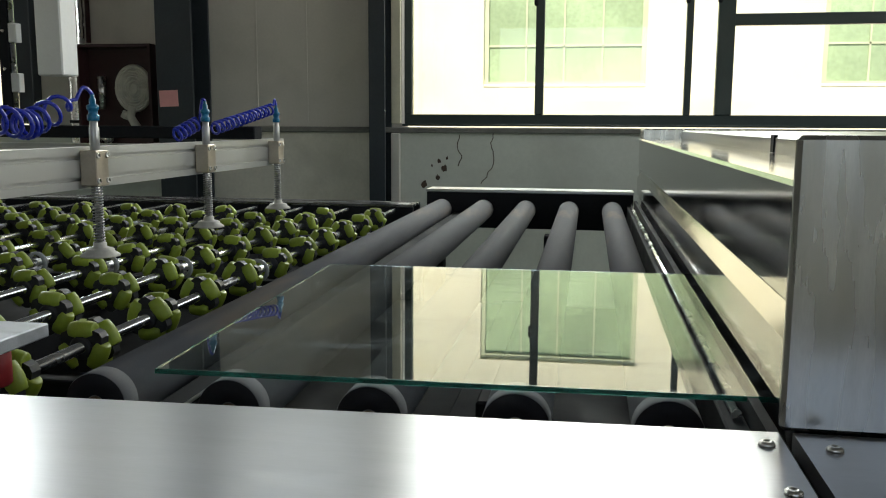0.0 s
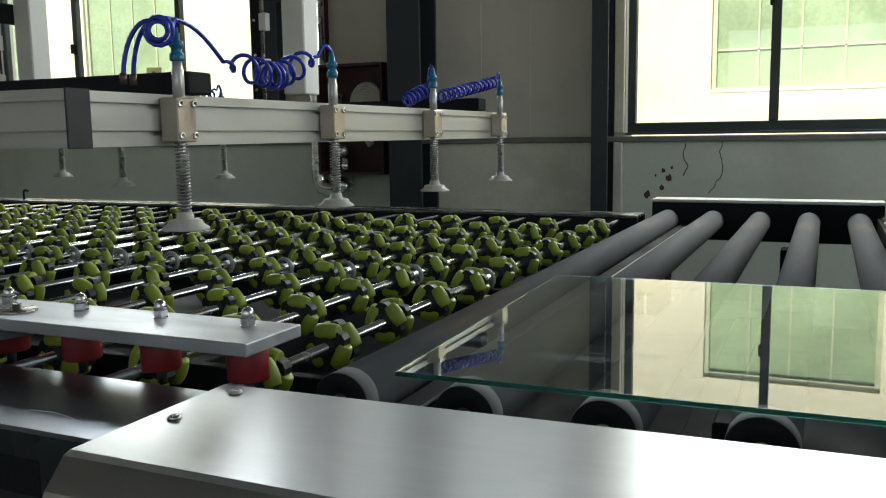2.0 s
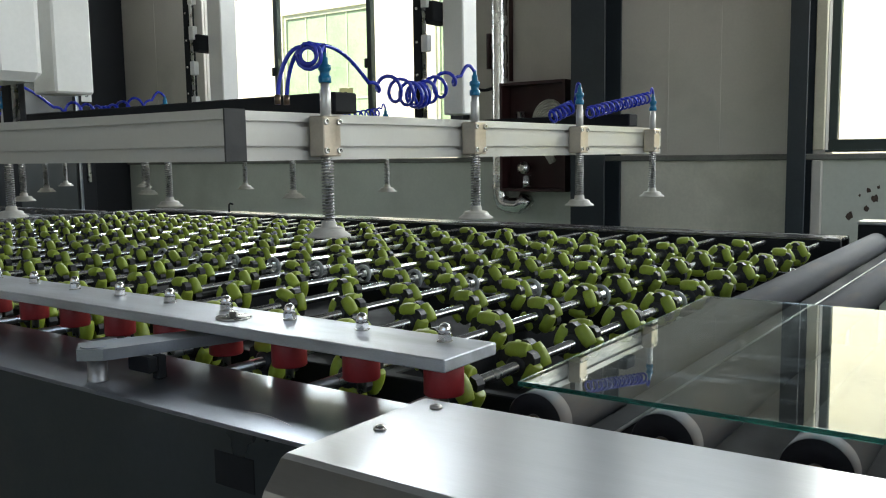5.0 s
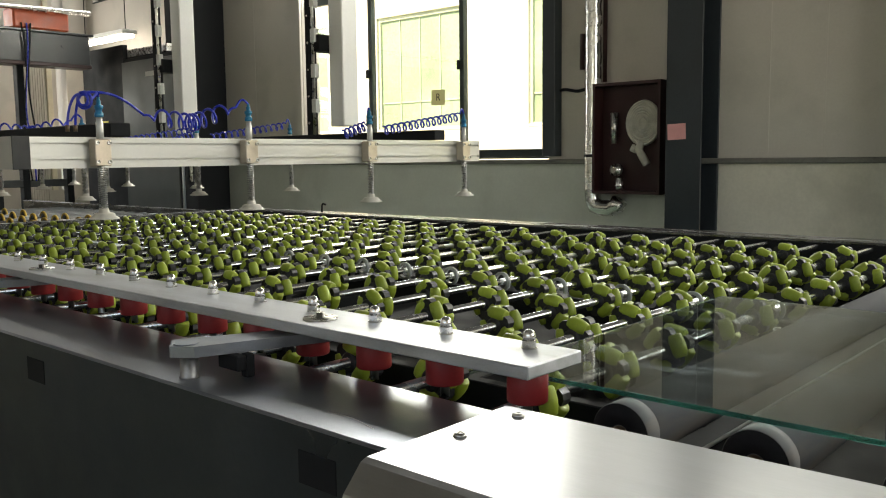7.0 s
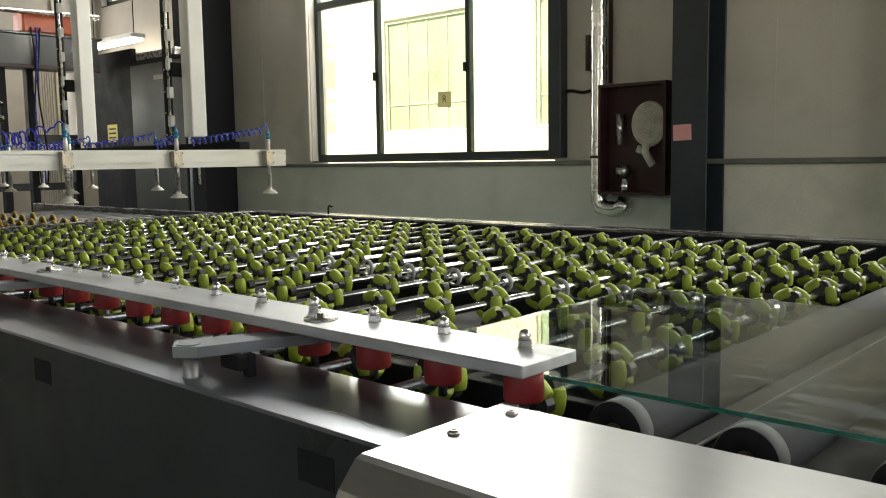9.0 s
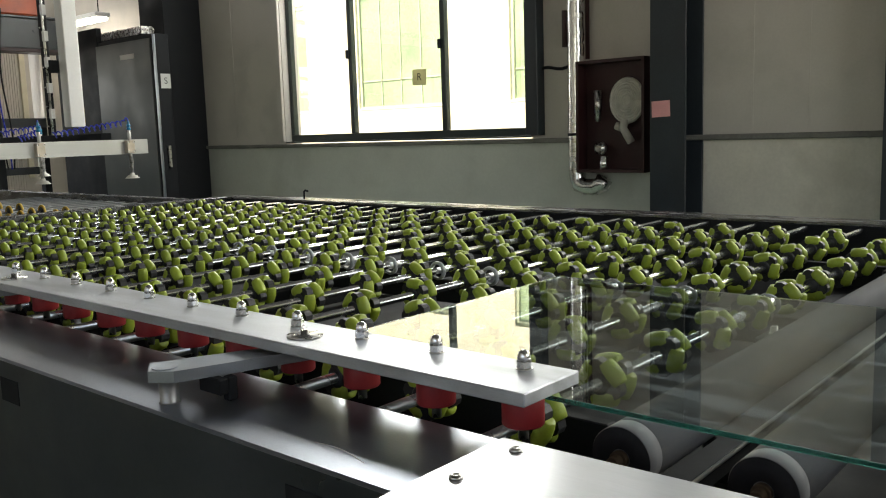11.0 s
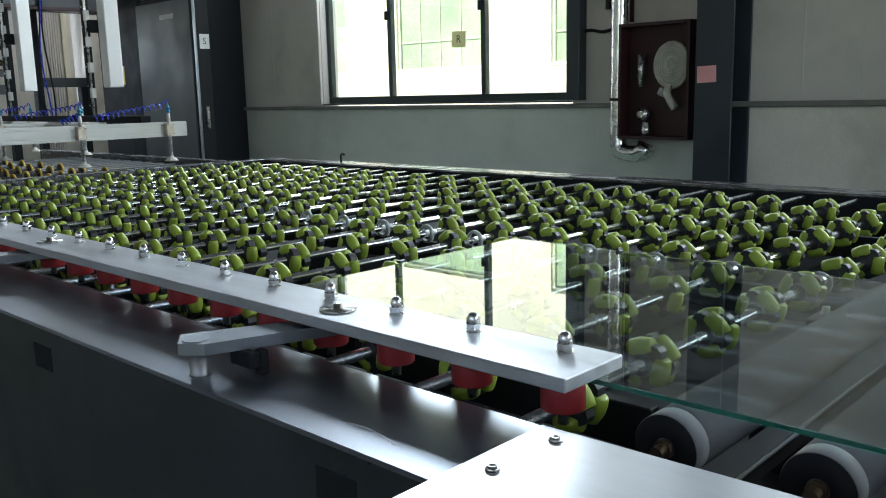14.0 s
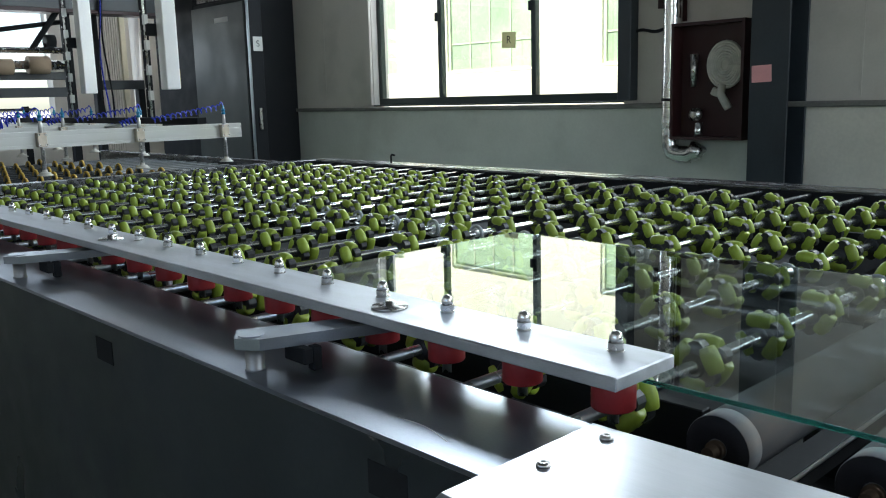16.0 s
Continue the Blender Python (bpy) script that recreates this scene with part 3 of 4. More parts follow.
def conveyor_frame():
    c = thing("roller_conveyor", "black steel frame of the roller conveyor with stainless cap", "machine frame")
    part("far_beam", Bm().box(-0.235, 0.60, 2.53, 2.62, 0.80, 0.945, 0.003), M_FRAME, c)
    part("far_cap", Bm().box(-0.238, 0.603, 2.525, 2.66, 0.945, 0.957, 0.003), M_STEEL, c, "stainless cap strip")
    part("near_beam", Bm().box(-0.20, 0.60, -0.16, -0.05, 0.70, 0.86, 0.003), M_FRAME, c)
    part("end_plate", Bm().box(0.575, 0.60, -0.05, 2.53, 0.70, 0.90, 0.002), M_FRAME, c)
    part("stretcher", Bm().box(-0.122, -0.084, -0.05, 2.53, 0.835, 0.862, 0.003), M_FRAME, c, "dark steel stretcher")
    part("stretcher_edge", Bm().cyl((-0.082, -0.05, 0.862), (-0.082, 2.53, 0.862), 0.0025, 8), M_ALU, c)
    # Black sheet added to stand in for the shade beneath the rollers.
    part("drip_tray", Bm().box(-0.262, 0.58, -0.05, 1.35, 0.725, 0.73), M_FRAME, c)
    part("upright", Bm().box(0.42, 0.45, 0.02, 0.05, 0.73, 0.86, 0.003).box(0.455, 0.465, 0.02, 0.05, 0.73, 0.86), M_ALU, c, "pale aluminium upright")
    for x in (-0.17, 0.30):
        for y in (0.35, 2.35):
            leg = part("leg", Bm().box(x - 0.04, x + 0.04, y - 0.04, y + 0.04, 0.04, 0.80, 0.004), M_FRAME, c)
            part("foot", Bm().lathe([(0.05, 0), (0.05, 0.012), (0.012, 0.02), (0.012, 0.05)], pose(x, y, 0), 16), M_ZINC, leg)
    part("cross_beam", Bm().box(-0.20, 0.60, 1.9, 1.98, 0.30, 0.38, 0.003), M_FRAME, c)
    for x, y in ((0.27, 0.06), (0.29, 0.62)):
        b = part("levelling_bolt", Bm().cyl((x, y, 0.74), (x, y, 0.80), 0.006, 10), M_ZINC, c)
        part("pad", Bm().lathe([(0.02, 0), (0.02, 0.006), (0.008, 0.012)], pose(x, y, 0.74), 16), M_ZINC, b)
    part("bolt_shelf", Bm().box(0.20, 0.36, -0.05, 1.35, 0.7305, 0.739, 0.003), M_FRAME, c)
    return c


def button_screw(parent, x, y, z):
    s = part("screw", Bm().lathe([(0.0075, 0), (0.007, 0.0025), (0.005, 0.0042), (0.0024, 0.0044), (0.0024, 0.002)], pose(x, y, z), 14), M_ZINC, parent)
    return s


def front_cover():
    c = thing("front_cover", "brushed stainless cover plate with rounded corner, screwed down", "cover plate")
    z = 0.942
    out = [(-0.177, z - 0.10), (-0.177, z - 0.003), (-0.180, z), (-0.405, z), (-0.413, z - 0.003), (-0.436, z - 0.028), (-0.44, z - 0.036), (-0.44, 0.2)]
    plate = Bm().prism(out, "x", -0.222, 0.600)
    plate.v = [(x, y + (0.038 * (x + 0.222) - 0.003 if y > -0.3 else 0), zz) for x, y, zz in plate.v]
    part("plate", plate, M_STEEL, c)
    for x, y in ((-0.187, -0.208), (-0.192, -0.301), (0.583, -0.188), (0.583, -0.291)):
        button_screw(c, x, y, z)
    part("end_gap", Bm().box(0.6005, 0.612, -0.44, 2.5, 0.6, 0.925), M_FRAME, c, "black rubber sealing strip")
    return c


conveyor_rollers()
conveyor_frame()
front_cover()


# ---- washing machine with stainless covers ----
def washing_machine():
    w = thing("glass_washing_machine", "stainless steel covered glass washing machine", "machine")
    part("side_plate", Bm().prism([(-0.1505, 0.2), (-0.1505, 0.942), (-0.44, 0.942), (-0.44, 0.2)], "x", 0.613, 2.2), M_STEEL, w)
    button_screw(w, 0.639, -0.191, 0.942)
    part("front_post", Bm().box(0.602, 1.4, -0.15, -0.136, 0.9425, 1.213, 0.004), M_STEEL_Y, w, "brushed stainless corner cover")
    part("lower_guide", Bm().prism([(0.622, 0.938), (0.622, 1.005), (0.642, 1.034), (0.70, 1.034), (0.70, 0.938)], "y", -0.13, 2.72), M_MIRROR, w)
    part("seal", Bm().box(0.635, 0.70, -0.13, 2.72, 1.034, 1.042), M_FRAME, w)
    part("hood", Bm().prism([(0.627, 1.042), (0.627, 1.160), (0.633, 1.165), (1.6, 1.165), (1.6, 1.042)], "y", -0.13, 2.75), M_MIRROR, w, "polished stainless hood")
    part("hood_step", Bm().prism([(0.80, 1.165), (0.80, 1.195), (0.806, 1.200), (2.0, 1.200), (2.0, 1.165)], "y", -0.12, 2.78), M_STEEL, w)
    part("far_post", Bm().box(0.64, 1.05, 2.76, 2.95, 0.2, 1.205, 0.004), M_STEEL_Y, w)
    part("inner_rail", Bm().cyl((0.590, 0.0, 0.905), (0.590, 2.5, 0.905), 0.006, 10), M_CHROME, w)
    part("rear_cover", Bm().box(0.80, 2.2, 0.0, 2.7, 0.94, 1.04), M_FRAME, w)
    part("body", Bm().box(0.71, 2.2, 0.07, 2.7, 0.2, 0.69), M_FRAME, w)
    part("hood_seam", Bm().box(0.797, 0.805, 0.93, 0.96, 1.166, 1.202), M_FRAME, w)
    return w


washing_machine()


# ---- glass sheet on the rollers ----
def glass_sheet():
    g = thing("glass_sheet", "clear float glass sheet with green edges lying flat", "glass sheet", pose(-0.09, 0, 0.9205))
    a = part("sheet", Bm().box(0.0012, 1.4, -0.0138, 0.7788, 0, 0.006), G_FLOAT, g)
    e = part("edge", Bm().box(0, 1.4, -0.0155, -0.0140, 0, 0.006).box(0, 1.4, 0.7790, 0.7805, 0, 0.006).box(0, 0.001, -0.014, 0.779, 0, 0.006), G_EDGE, g, "green ground glass edge")
    a.visible_shadow = e.visible_shadow = False
    return g


GLASS = glass_sheet()


# ---- wheel table ----
SHAFT_X = [-0.335 - 0.19 * k for k in range(21)]
WHEEL_Y = [0.04 + 0.2 * k for k in range(11)]
SHAFTS = []


def wheel_meshes():
    prof = [(0.0060, -0.0204), (0.0108, -0.0206), (0.0122, -0.0192), (0.0142, -0.010), (0.0150, 0.0), (0.0142, 0.010), (0.0122, 0.0192), (0.0108, 0.0206), (0.0060, 0.0204)]
    barrel = Bm().lathe(prof, pose(0, 0, 0, 0, 90), 12).mesh("barrel", M_GREEN)
    hub = Bm().lathe([(0.0150, -0.029), (0.0185, -0.027), (0.0185, 0.027), (0.0150, 0.029)], ALONG_Y, 14)
    # a forked claw: broad foot, waisted neck and a flat tip that holds the barrel's pin
    out = [(-0.018, 0.010), (-0.0105, 0.0245), (-0.0125, 0.0325), (-0.0045, 0.0385), (0.0045, 0.0385), (0.0125, 0.0325), (0.0105, 0.0245), (0.018, 0.010)]
    claw = Bm().prism(out, "y", -0.0095, 0.0095).mesh("claw", M_HUB)
    return barrel, hub.mesh("wheel", M_HUB), claw


def wheel_shafts():
    rnd = random.Random(11)
    barrel, hub, claw = wheel_meshes()
    rod = Bm().cyl((0, -0.14, 0), (0, 2.36, 0), 0.0092, 16).mesh("rod", M_SHAFT)
    ring = Bm().lathe([(0.020, -0.006), (0.027, -0.005), (0.028, 0), (0.027, 0.005), (0.020, 0.006), (0.020, -0.006)], ALONG_Y, 20, False).mesh("idler_ring", G_CLEAR)
    for x in SHAFT_X:
        s = thing("wheel_shaft", "bright steel shaft carrying green omnidirectional wheels", "conveyor shaft", pose(x, 0, 0.880), "wheel table shafts")
        part("rod", rod, None, s)
        part("idler_ring", ring, None, s, "clear plastic ring", pose(0, 0.93, 0))
        base = rnd.uniform(-12, 12)
        for y in WHEEL_Y:
            w = part("wheel", hub, None, s, "", pose(0, y, 0, 0, base + rnd.choice((0, 0, 60)) + rnd.uniform(-9, 9), 0))
            for row in (0, 1):
                for k in range(3):
                    part("barrel", barrel, None, w, "", Matrix.Rotation(radians(120 * k + 60 * row), 4, "Y") @ pose(0, -0.0150 + 0.030 * row, 0.0258))
                    part("claw", claw, None, w, "", Matrix.Rotation(radians(60 + 120 * k + 60 * row), 4, "Y") @ pose(0, -0.0150 + 0.030 * row, 0))
        SHAFTS.append(s)


def table_frame():
    t = thing("table_frame", "dark wheel table frame with a grey sheet cover", "machine frame")
    part("far_rail", Bm().box(-4.40, -0.262, 2.37, 2.40, 0.78, 0.893, 0.002), M_FRAME, t)
    part("far_cap", Bm().box(-4.40, -0.262, 2.37, 2.53, 0.893, 0.903, 0.002), M_RAIL, t, "dark glossy rail cap")
    part("far_side", Bm().box(-4.40, -0.262, 2.50, 2.53, 0.3, 0.893), M_FRAME, t)
    part("end_rail", Bm().box(-4.42, -4.32, -0.10, 2.37, 0.78, 0.905, 0.003), M_RAIL, t)
    part("side_cover", Bm().prism([(-0.098, 0.86), (-0.098, 0.897), (-0.101, 0.900), (-0.292, 0.900), (-0.297, 0.897), (-0.297, 0.8965), (-0.102, 0.8965), (-0.102, 0.86)], "x", -4.42, -0.2225), M_SHEET, t, "glossy grey painted cover sheet")
    part("side_panel", Bm().box(-4.42, -0.2225, -0.2962, -0.285, 0.05, 0.8963), M_DARK, t)
    # Flat black plates stand in for the shaded inside of open slots.
    for sx in (-3.03, -2.12, -1.235, -0.43):
        part("slot_plate", Bm().box(sx - 0.036, sx + 0.036, -0.2975, -0.2955, 0.822, 0.866, 0.002), M_FRAME, t, "black plate standing in for an open slot's dark inside")
    for x in (-4.2, -3.0, -1.9, -0.75):
        part("cross_beam", Bm().box(x - 0.03, x + 0.03, -0.09, 2.37, 0.70, 0.78, 0.003), M_FRAME, t)
        for y in (0.05, 2.3):
            part("leg", Bm().box(x - 0.04, x + 0.04, y - 0.04, y + 0.04, 0, 0.70, 0.003), M_FRAME, t)
    # Added black sheet gives the darkness between the wheel shafts.
    part("drip_pan", Bm().box(-4.32, -0.265, 0.12, 2.37, 0.672, 0.68), M_FRAME, t)
    for y in (0.14, 0.94, 1.74):
        part("bearing_rail", Bm().box(-4.32, -0.27, y - 0.012, y + 0.012, 0.79, 0.856, 0.002), M_FRAME, t)
    part("hook_bolt", Bm().tube([(-3.65, 2.44, 0.89), (-3.65, 2.44, 0.945), (-3.64, 2.44, 0.955), (-3.615, 2.44, 0.95)], 0.006, 6), M_FRAME, t)
    part("scratch", Bm().tube([(-0.47 + 0.014 * i, -0.243 + 0.006 * math.sin(i * 0.55) - 0.001 * i, 0.9) for i in range(8)], 0.0007, 5), M_WHITE, t, "pale scratch in the paint")
    for y in (0.70, 1.60):
        k = part("bearing_bracket", Bm().box(-0.262, -0.222, y - 0.04, y + 0.04, 0.78, 0.872, 0.003), M_FRAME, t)
        part("bracket_bolt", Bm().lathe([(0.010, 0.872), (0.010, 0.875), (0.007, 0.8755), (0.007, 0.888)], pose(-0.24, y, 0), 12), M_ZINC, k)
    part("tape_strip", Bm().box(-0.33, -0.285, 2.39, 2.46, 0.9031, 0.9036), M_WPAPER, t, "scrap of white tape")
    part("end_bracket", Bm().box(-0.45, -0.30, -0.13, -0.10, 0.82, 0.885, 0.003), M_ZINC, t)
    return t


wheel_shafts()
table_frame()


# ---- alignment bar with red stop rollers ----
def alignment_bar():
    b = thing("alignment_bar", "machined aluminium bar with red stop rollers and cap nuts", "alignment bar")
    part("bar", Bm().box(-4.05, -0.232, -0.128, -0.008, 0.958, 0.975, 0.0015), M_ALU_BAR, b)
    nut = Bm().lathe([(0.0095, 0), (0.0105, 0.001), (0.0105, 0.009), (0.0095, 0.010)], None, 6, smooth=False)
    nut.lathe([(0.0086, 0.010), (0.0088, 0.015), (0.0072, 0.0205), (0.004, 0.0232), (0.0004, 0.024)], None, 16)
    nut = nut.mesh("cap_nut", M_CHROME)
    wash = Bm().lathe([(0.0112, 0), (0.0112, 0.0012)], None, 18).mesh("washer", M_ZINC)
    red = Bm().lathe([(0.026, 0), (0.0278, 0.002), (0.0278, 0.050), (0.026, 0.052)], None, 28).mesh("red_roller", M_RED)
    for k in range(26):
        x = -0.294 - 0.1485 * k
        r = part("stop_roller", red, None, b, "red polyurethane roller", pose(x, -0.044, 0.903))
        part("roller_pin", Bm().cyl((0, 0, -0.02), (0, 0, 0.056), 0.007, 10), M_ZINC, r)
        n = part("cap_nut", nut, None, b, "", pose(x, -0.040, 0.9765, 0, 0, 17 * k))
        part("washer", wash, None, b, "", pose(x, -0.040, 0.975))
    return b


def pivot_arm(x):
    a = thing("pivot_arm", "grey steel pivot arm on a round post", "lever arm", pose(x, 0, 0), "pivot arms")
    part("arm", Bm().prism([(-0.068, -0.262), (-0.028, -0.290), (0.004, -0.268), (0.085, -0.035), (0.065, -0.012), (0.040, -0.02)], "z", 0.936, 0.953), M_SHEET, a)
    part("post", Bm().lathe([(0.016, 0.900), (0.014, 0.903), (0.014, 0.936)], pose(-0.028, -0.258, 0), 18), M_SPRING, a)
    part("pivot", Bm().lathe([(0.019, 0.953), (0.019, 0.9545)], pose(-0.028, -0.262, 0), 20), M_SHEET, a)
    part("washer_disc", Bm().lathe([(0.028, 0.975), (0.028, 0.978), (0.007, 0.9781), (0.007, 0.986)], pose(0.070, -0.080, 0), 24), M_ZINC, a)
    part("link", Bm().box(-0.006, 0.046, -0.222, -0.206, 0.912, 0.936, 0.002).box(0.030, 0.046, -0.206, -0.190, 0.900, 0.936, 0.002), M_FRAME, a)
    return a


alignment_bar()
for x in (-0.745, -1.765, -2.80):
    pivot_arm(x)


# ---- suction frame on its travelling carriage ----
POST_Y = (0.235, 0.745, 1.29, 1.835)
BEAM_X = (0.0, -1.17, -2.05, -2.85, -3.60)


def profile(w, h):
    """Half-open slotted outline of an extruded aluminium section, width w by height h."""
    d = 0.010
    side = [(-h / 2, 0), (-0.027, 0), (-0.027, d), (-0.018, d), (-0.018, 0), (0.018, 0), (0.018, d), (0.027, d), (0.027, 0), (h / 2, 0)]
    return [(w / 2 - o, z) for z, o in side] + [(-w / 2 + o, z) for z, o in side[::-1]]


def coil(p0, p1, r, turns, sag=0.0):
    p0, p1 = Vector(p0), Vector(p1)
    d = (p1 - p0).normalized()
    a = d.cross(Vector((0, 0, 1))).normalized()
    b = a.cross(d)
    n = int(turns * 12)
    return [p0 + (p1 - p0) * (i / n) + r * (math.cos(2 * math.pi * turns * i / n) * b + math.sin(2 * math.pi * turns * i / n) * a) - Vector((0, 0, sag * math.sin(math.pi * i / n))) for i in range(n + 1)]


def bunch(p0, p1, r, turns, sag):
    """A slack spiral hose whose loops crowd together at its middle."""
    p0, p1 = Vector(p0), Vector(p1)
    d = (p1 - p0).normalized()
    a = d.cross(Vector((0, 0, 1))).normalized()
    b = a.cross(d)
    n, out = int(turns * 14), []
    for i in range(n + 1):
        u = i / n
        v = 2 * u - 1
        along = 0.5 + 0.5 * math.copysign(abs(v) ** 2.0, v) * 0.8 + 0.1 * v
        q, w = 2 * math.pi * turns * u, min(1.0, 8 * u, 8 * (1 - u))
        out.append(p0 + (p1 - p0) * along + w * r * (math.cos(q) * b + math.sin(q) * a) - Vector((0, 0, sag * math.sin(math.pi * u))))
    return out


def arc(p0, p1, h, n=12):
    p0, p1 = Vector(p0), Vector(p1)
    return [p0 + (p1 - p0) * (i / n) + Vector((0, 0, h * math.sin(math.pi * i / n))) for i in range(n + 1)]


def suction_frame():
    f = thing("suction_frame", "aluminium lifting frame with spring suction cups and blue hoses", "suction lifter", pose(-0.62, 0, 1.125))
    sec = profile(0.045, 0.088)
    long_x = Bm().prism([(y + 0.0145, z) for y, z in sec], "x", -3.70, -0.004)
    part("near_beam", long_x, M_ALU, f)
    part("end_cap", Bm().box(-0.004, 0.000, -0.009, 0.038, -0.045, 0.045, 0.001), M_HUB, f, "black plastic end cap")
    part("mid_beam", Bm().prism([(y + 1.60, z) for y, z in profile(0.045, 0.06)], "x", -3.70, -0.075), M_ALU, f)
    rod = Bm().cyl((0, 0, -0.174), (0, 0, 0.04), 0.0066, 12).mesh("rod", M_ZINC)
    spring = Bm().tube([(0.0108 * math.cos(a * math.pi / 5), 0.0108 * math.sin(a * math.pi / 5), -0.164 + 0.126 * a / 210) for a in range(211)], 0.0017, 5).mesh("spring", M_SPRING)
    sleeve = Bm().lathe([(0.0085, 0.036), (0.0105, 0.038), (0.0105, 0.085), (0.0085, 0.088), (0.0085, 0.100)], None, 14).mesh("sleeve", M_ALU)
    fit = Bm().lathe([(0.0115, 0.100), (0.0125, 0.102), (0.0125, 0.112), (0.0095, 0.114), (0.0095, 0.122), (0.0125, 0.124), (0.0125, 0.132), (0.007, 0.135), (0.007, 0.146), (0.0045, 0.148), (0.0045, 0.156)], None, 14).mesh("hose_fitting", M_FITTING)
    cup = Bm().lathe([(0.009, -0.158), (0.0135, -0.161), (0.015, -0.171), (0.026, -0.173), (0.030, -0.176), (0.0305, -0.180), (0.041, -0.187), (0.0418, -0.1905), (0.035, -0.191)], None, 24).mesh("suction_cup", M_CUP)
    blk = Bm().box(-0.022, 0.016, -0.024, 0.024, -0.038, 0.038, 0.002).mesh("clamp_block", M_CLAMP)
    bolt = Bm().lathe([(0.006, 0), (0.006, 0.003), (0.003, 0.003), (0.003, 0.001)], pose(0, 0, 0, 0, 90), 12).mesh("bolt", M_ZINC)
    for bi, bx in enumerate(BEAM_X):
        part("cross_profile", Bm().prism([(bx - 0.0455 + w, z) for w, z in sec], "y", 0.039, 1.965), M_ALU, f)
        part("end_plate", Bm().box(bx - 0.066, bx - 0.025, 1.9655, 1.969, -0.042, 0.042, 0.001), M_ALU, f)
        for pi, y in enumerate(POST_Y):
            c = part("clamp_block", blk, None, f, "", pose(bx, y, 0))
            for dy in (-0.0175, 0.0175):
                for dz in (-0.027, 0.027):
                    part("bolt", bolt, None, c, "", pose(0.016, dy, dz))
            part("rod", rod, None, f, "", pose(bx, y, 0))
            part("sleeve", sleeve, None, f, "", pose(bx, y, 0))
            part("spring", spring, None, f, "", pose(bx, y, 0))
            part("suction_cup", cup, None, f, "pale silicone suction cup", pose(bx, y, 0))
            part("hose_fitting", fit, None, f, "blue push-in hose fitting", pose(bx, y, 0))
        h = [Vector((bx, y, 0.155)) for y in POST_Y]
        r = 0.0040
        side = Vector((0.45, -0.89, 0))
        ring = [h[0] + Vector((0.0, -0.042, -0.008)) + side * (0.012 * i / 40 - 0.006) + (0.0195 + 0.005 * math.sin(i / 6.5)) * (math.cos(2 * math.pi * i / 13) * Vector((0.89, 0.45, 0)) + math.sin(2 * math.pi * i / 13) * Vector((0, 0, 1))) for i in range(44)]
        part("hose", Bm().tube([h[0], h[0] + Vector((0, 0, 0.015))] + ring, r), M_BLUE, f)
        for dy in (0.025, 0.048):
            foot, crown = h[0] + Vector((-0.06, -0.09 + dy, -0.095)), h[0] + Vector((-0.012, -0.062 + dy / 2, 0.008))
            part("hose", Bm().tube([foot + Vector(((crown - foot).x * (1 - math.cos(a)), (crown - foot).y * (1 - math.cos(a)), (crown - foot).z * math.sin(a))) for a in (i * math.pi / 20 for i in range(11))], r), M_BLUE, f)
            part("hose_fitting", Bm().cyl(foot, foot + Vector((0, 0, 0.018)), 0.006, 10), M_BRASS, f, "small brass hose fitting")
        mid = bunch(h[0] + Vector((-0.02, 0.15, -0.045)), h[1] + Vector((-0.012, -0.04, -0.012)), 0.026, 9, 0.035)
        part("hose", Bm().tube(arc(h[0] + Vector((0, -0.03, 0.014)), mid[0], 0.022) + mid + arc(mid[-1], h[1], 0.020, 8)[1:], r), M_BLUE, f)
        part("hose", Bm().tube(arc(h[2], h[2] + Vector((-0.02, 0.005, -0.06)), 0.03, 8) + coil(h[2] + Vector((-0.025, 0.0, -0.06)), h[2] + Vector((-0.045, -0.09, -0.092)), 0.017, 5), r), M_BLUE, f)
        part("hose", Bm().tube(coil(h[2] + Vector((-0.02, 0.09, -0.075)), h[3] + Vector((-0.005, -0.03, -0.012)), 0.0165, 13) + arc(h[3] + Vector((0, -0.025, 0.0)), h[3], 0.02, 6), r), M_BLUE, f)
    for y in (0.27, 1.66):
        part("manifold", Bm().box(-3.6, -0.008, y, y + 0.065, 0.046, 0.086, 0.003), M_FRAME, f, "dark painted manifold tube")
    for x in (-0.97, -2.40):
        for y in (0.16, 1.83):
            g = part("lift_guide", Bm().box(x - 0.03, x + 0.01, y - 0.02, y + 0.02, 0.046, 1.6, 0.003), M_FRAME, f, "black lift guide rail")
            for k in range(6):
                part("spacer_block", Bm().box(x + 0.012, x + 0.045, y - 0.023, y + 0.005, 0.20 + 0.17 * k, 0.265 + 0.17 * k, 0.002), M_WHITE, g, "white plastic block")
                part("rail_bolt", Bm().lathe([(0.006, 0), (0.005, 0.004)], pose(x - 0.01, y - 0.02, 0.15 + 0.13 * k, 90), 8), M_ZINC, g)
            part("lift_rod", Bm().cyl((x + 0.02, y - 0.012, 0.05), (x + 0.02, y - 0.012, 1.6), 0.008, 10), M_ZINC, f)
    return f


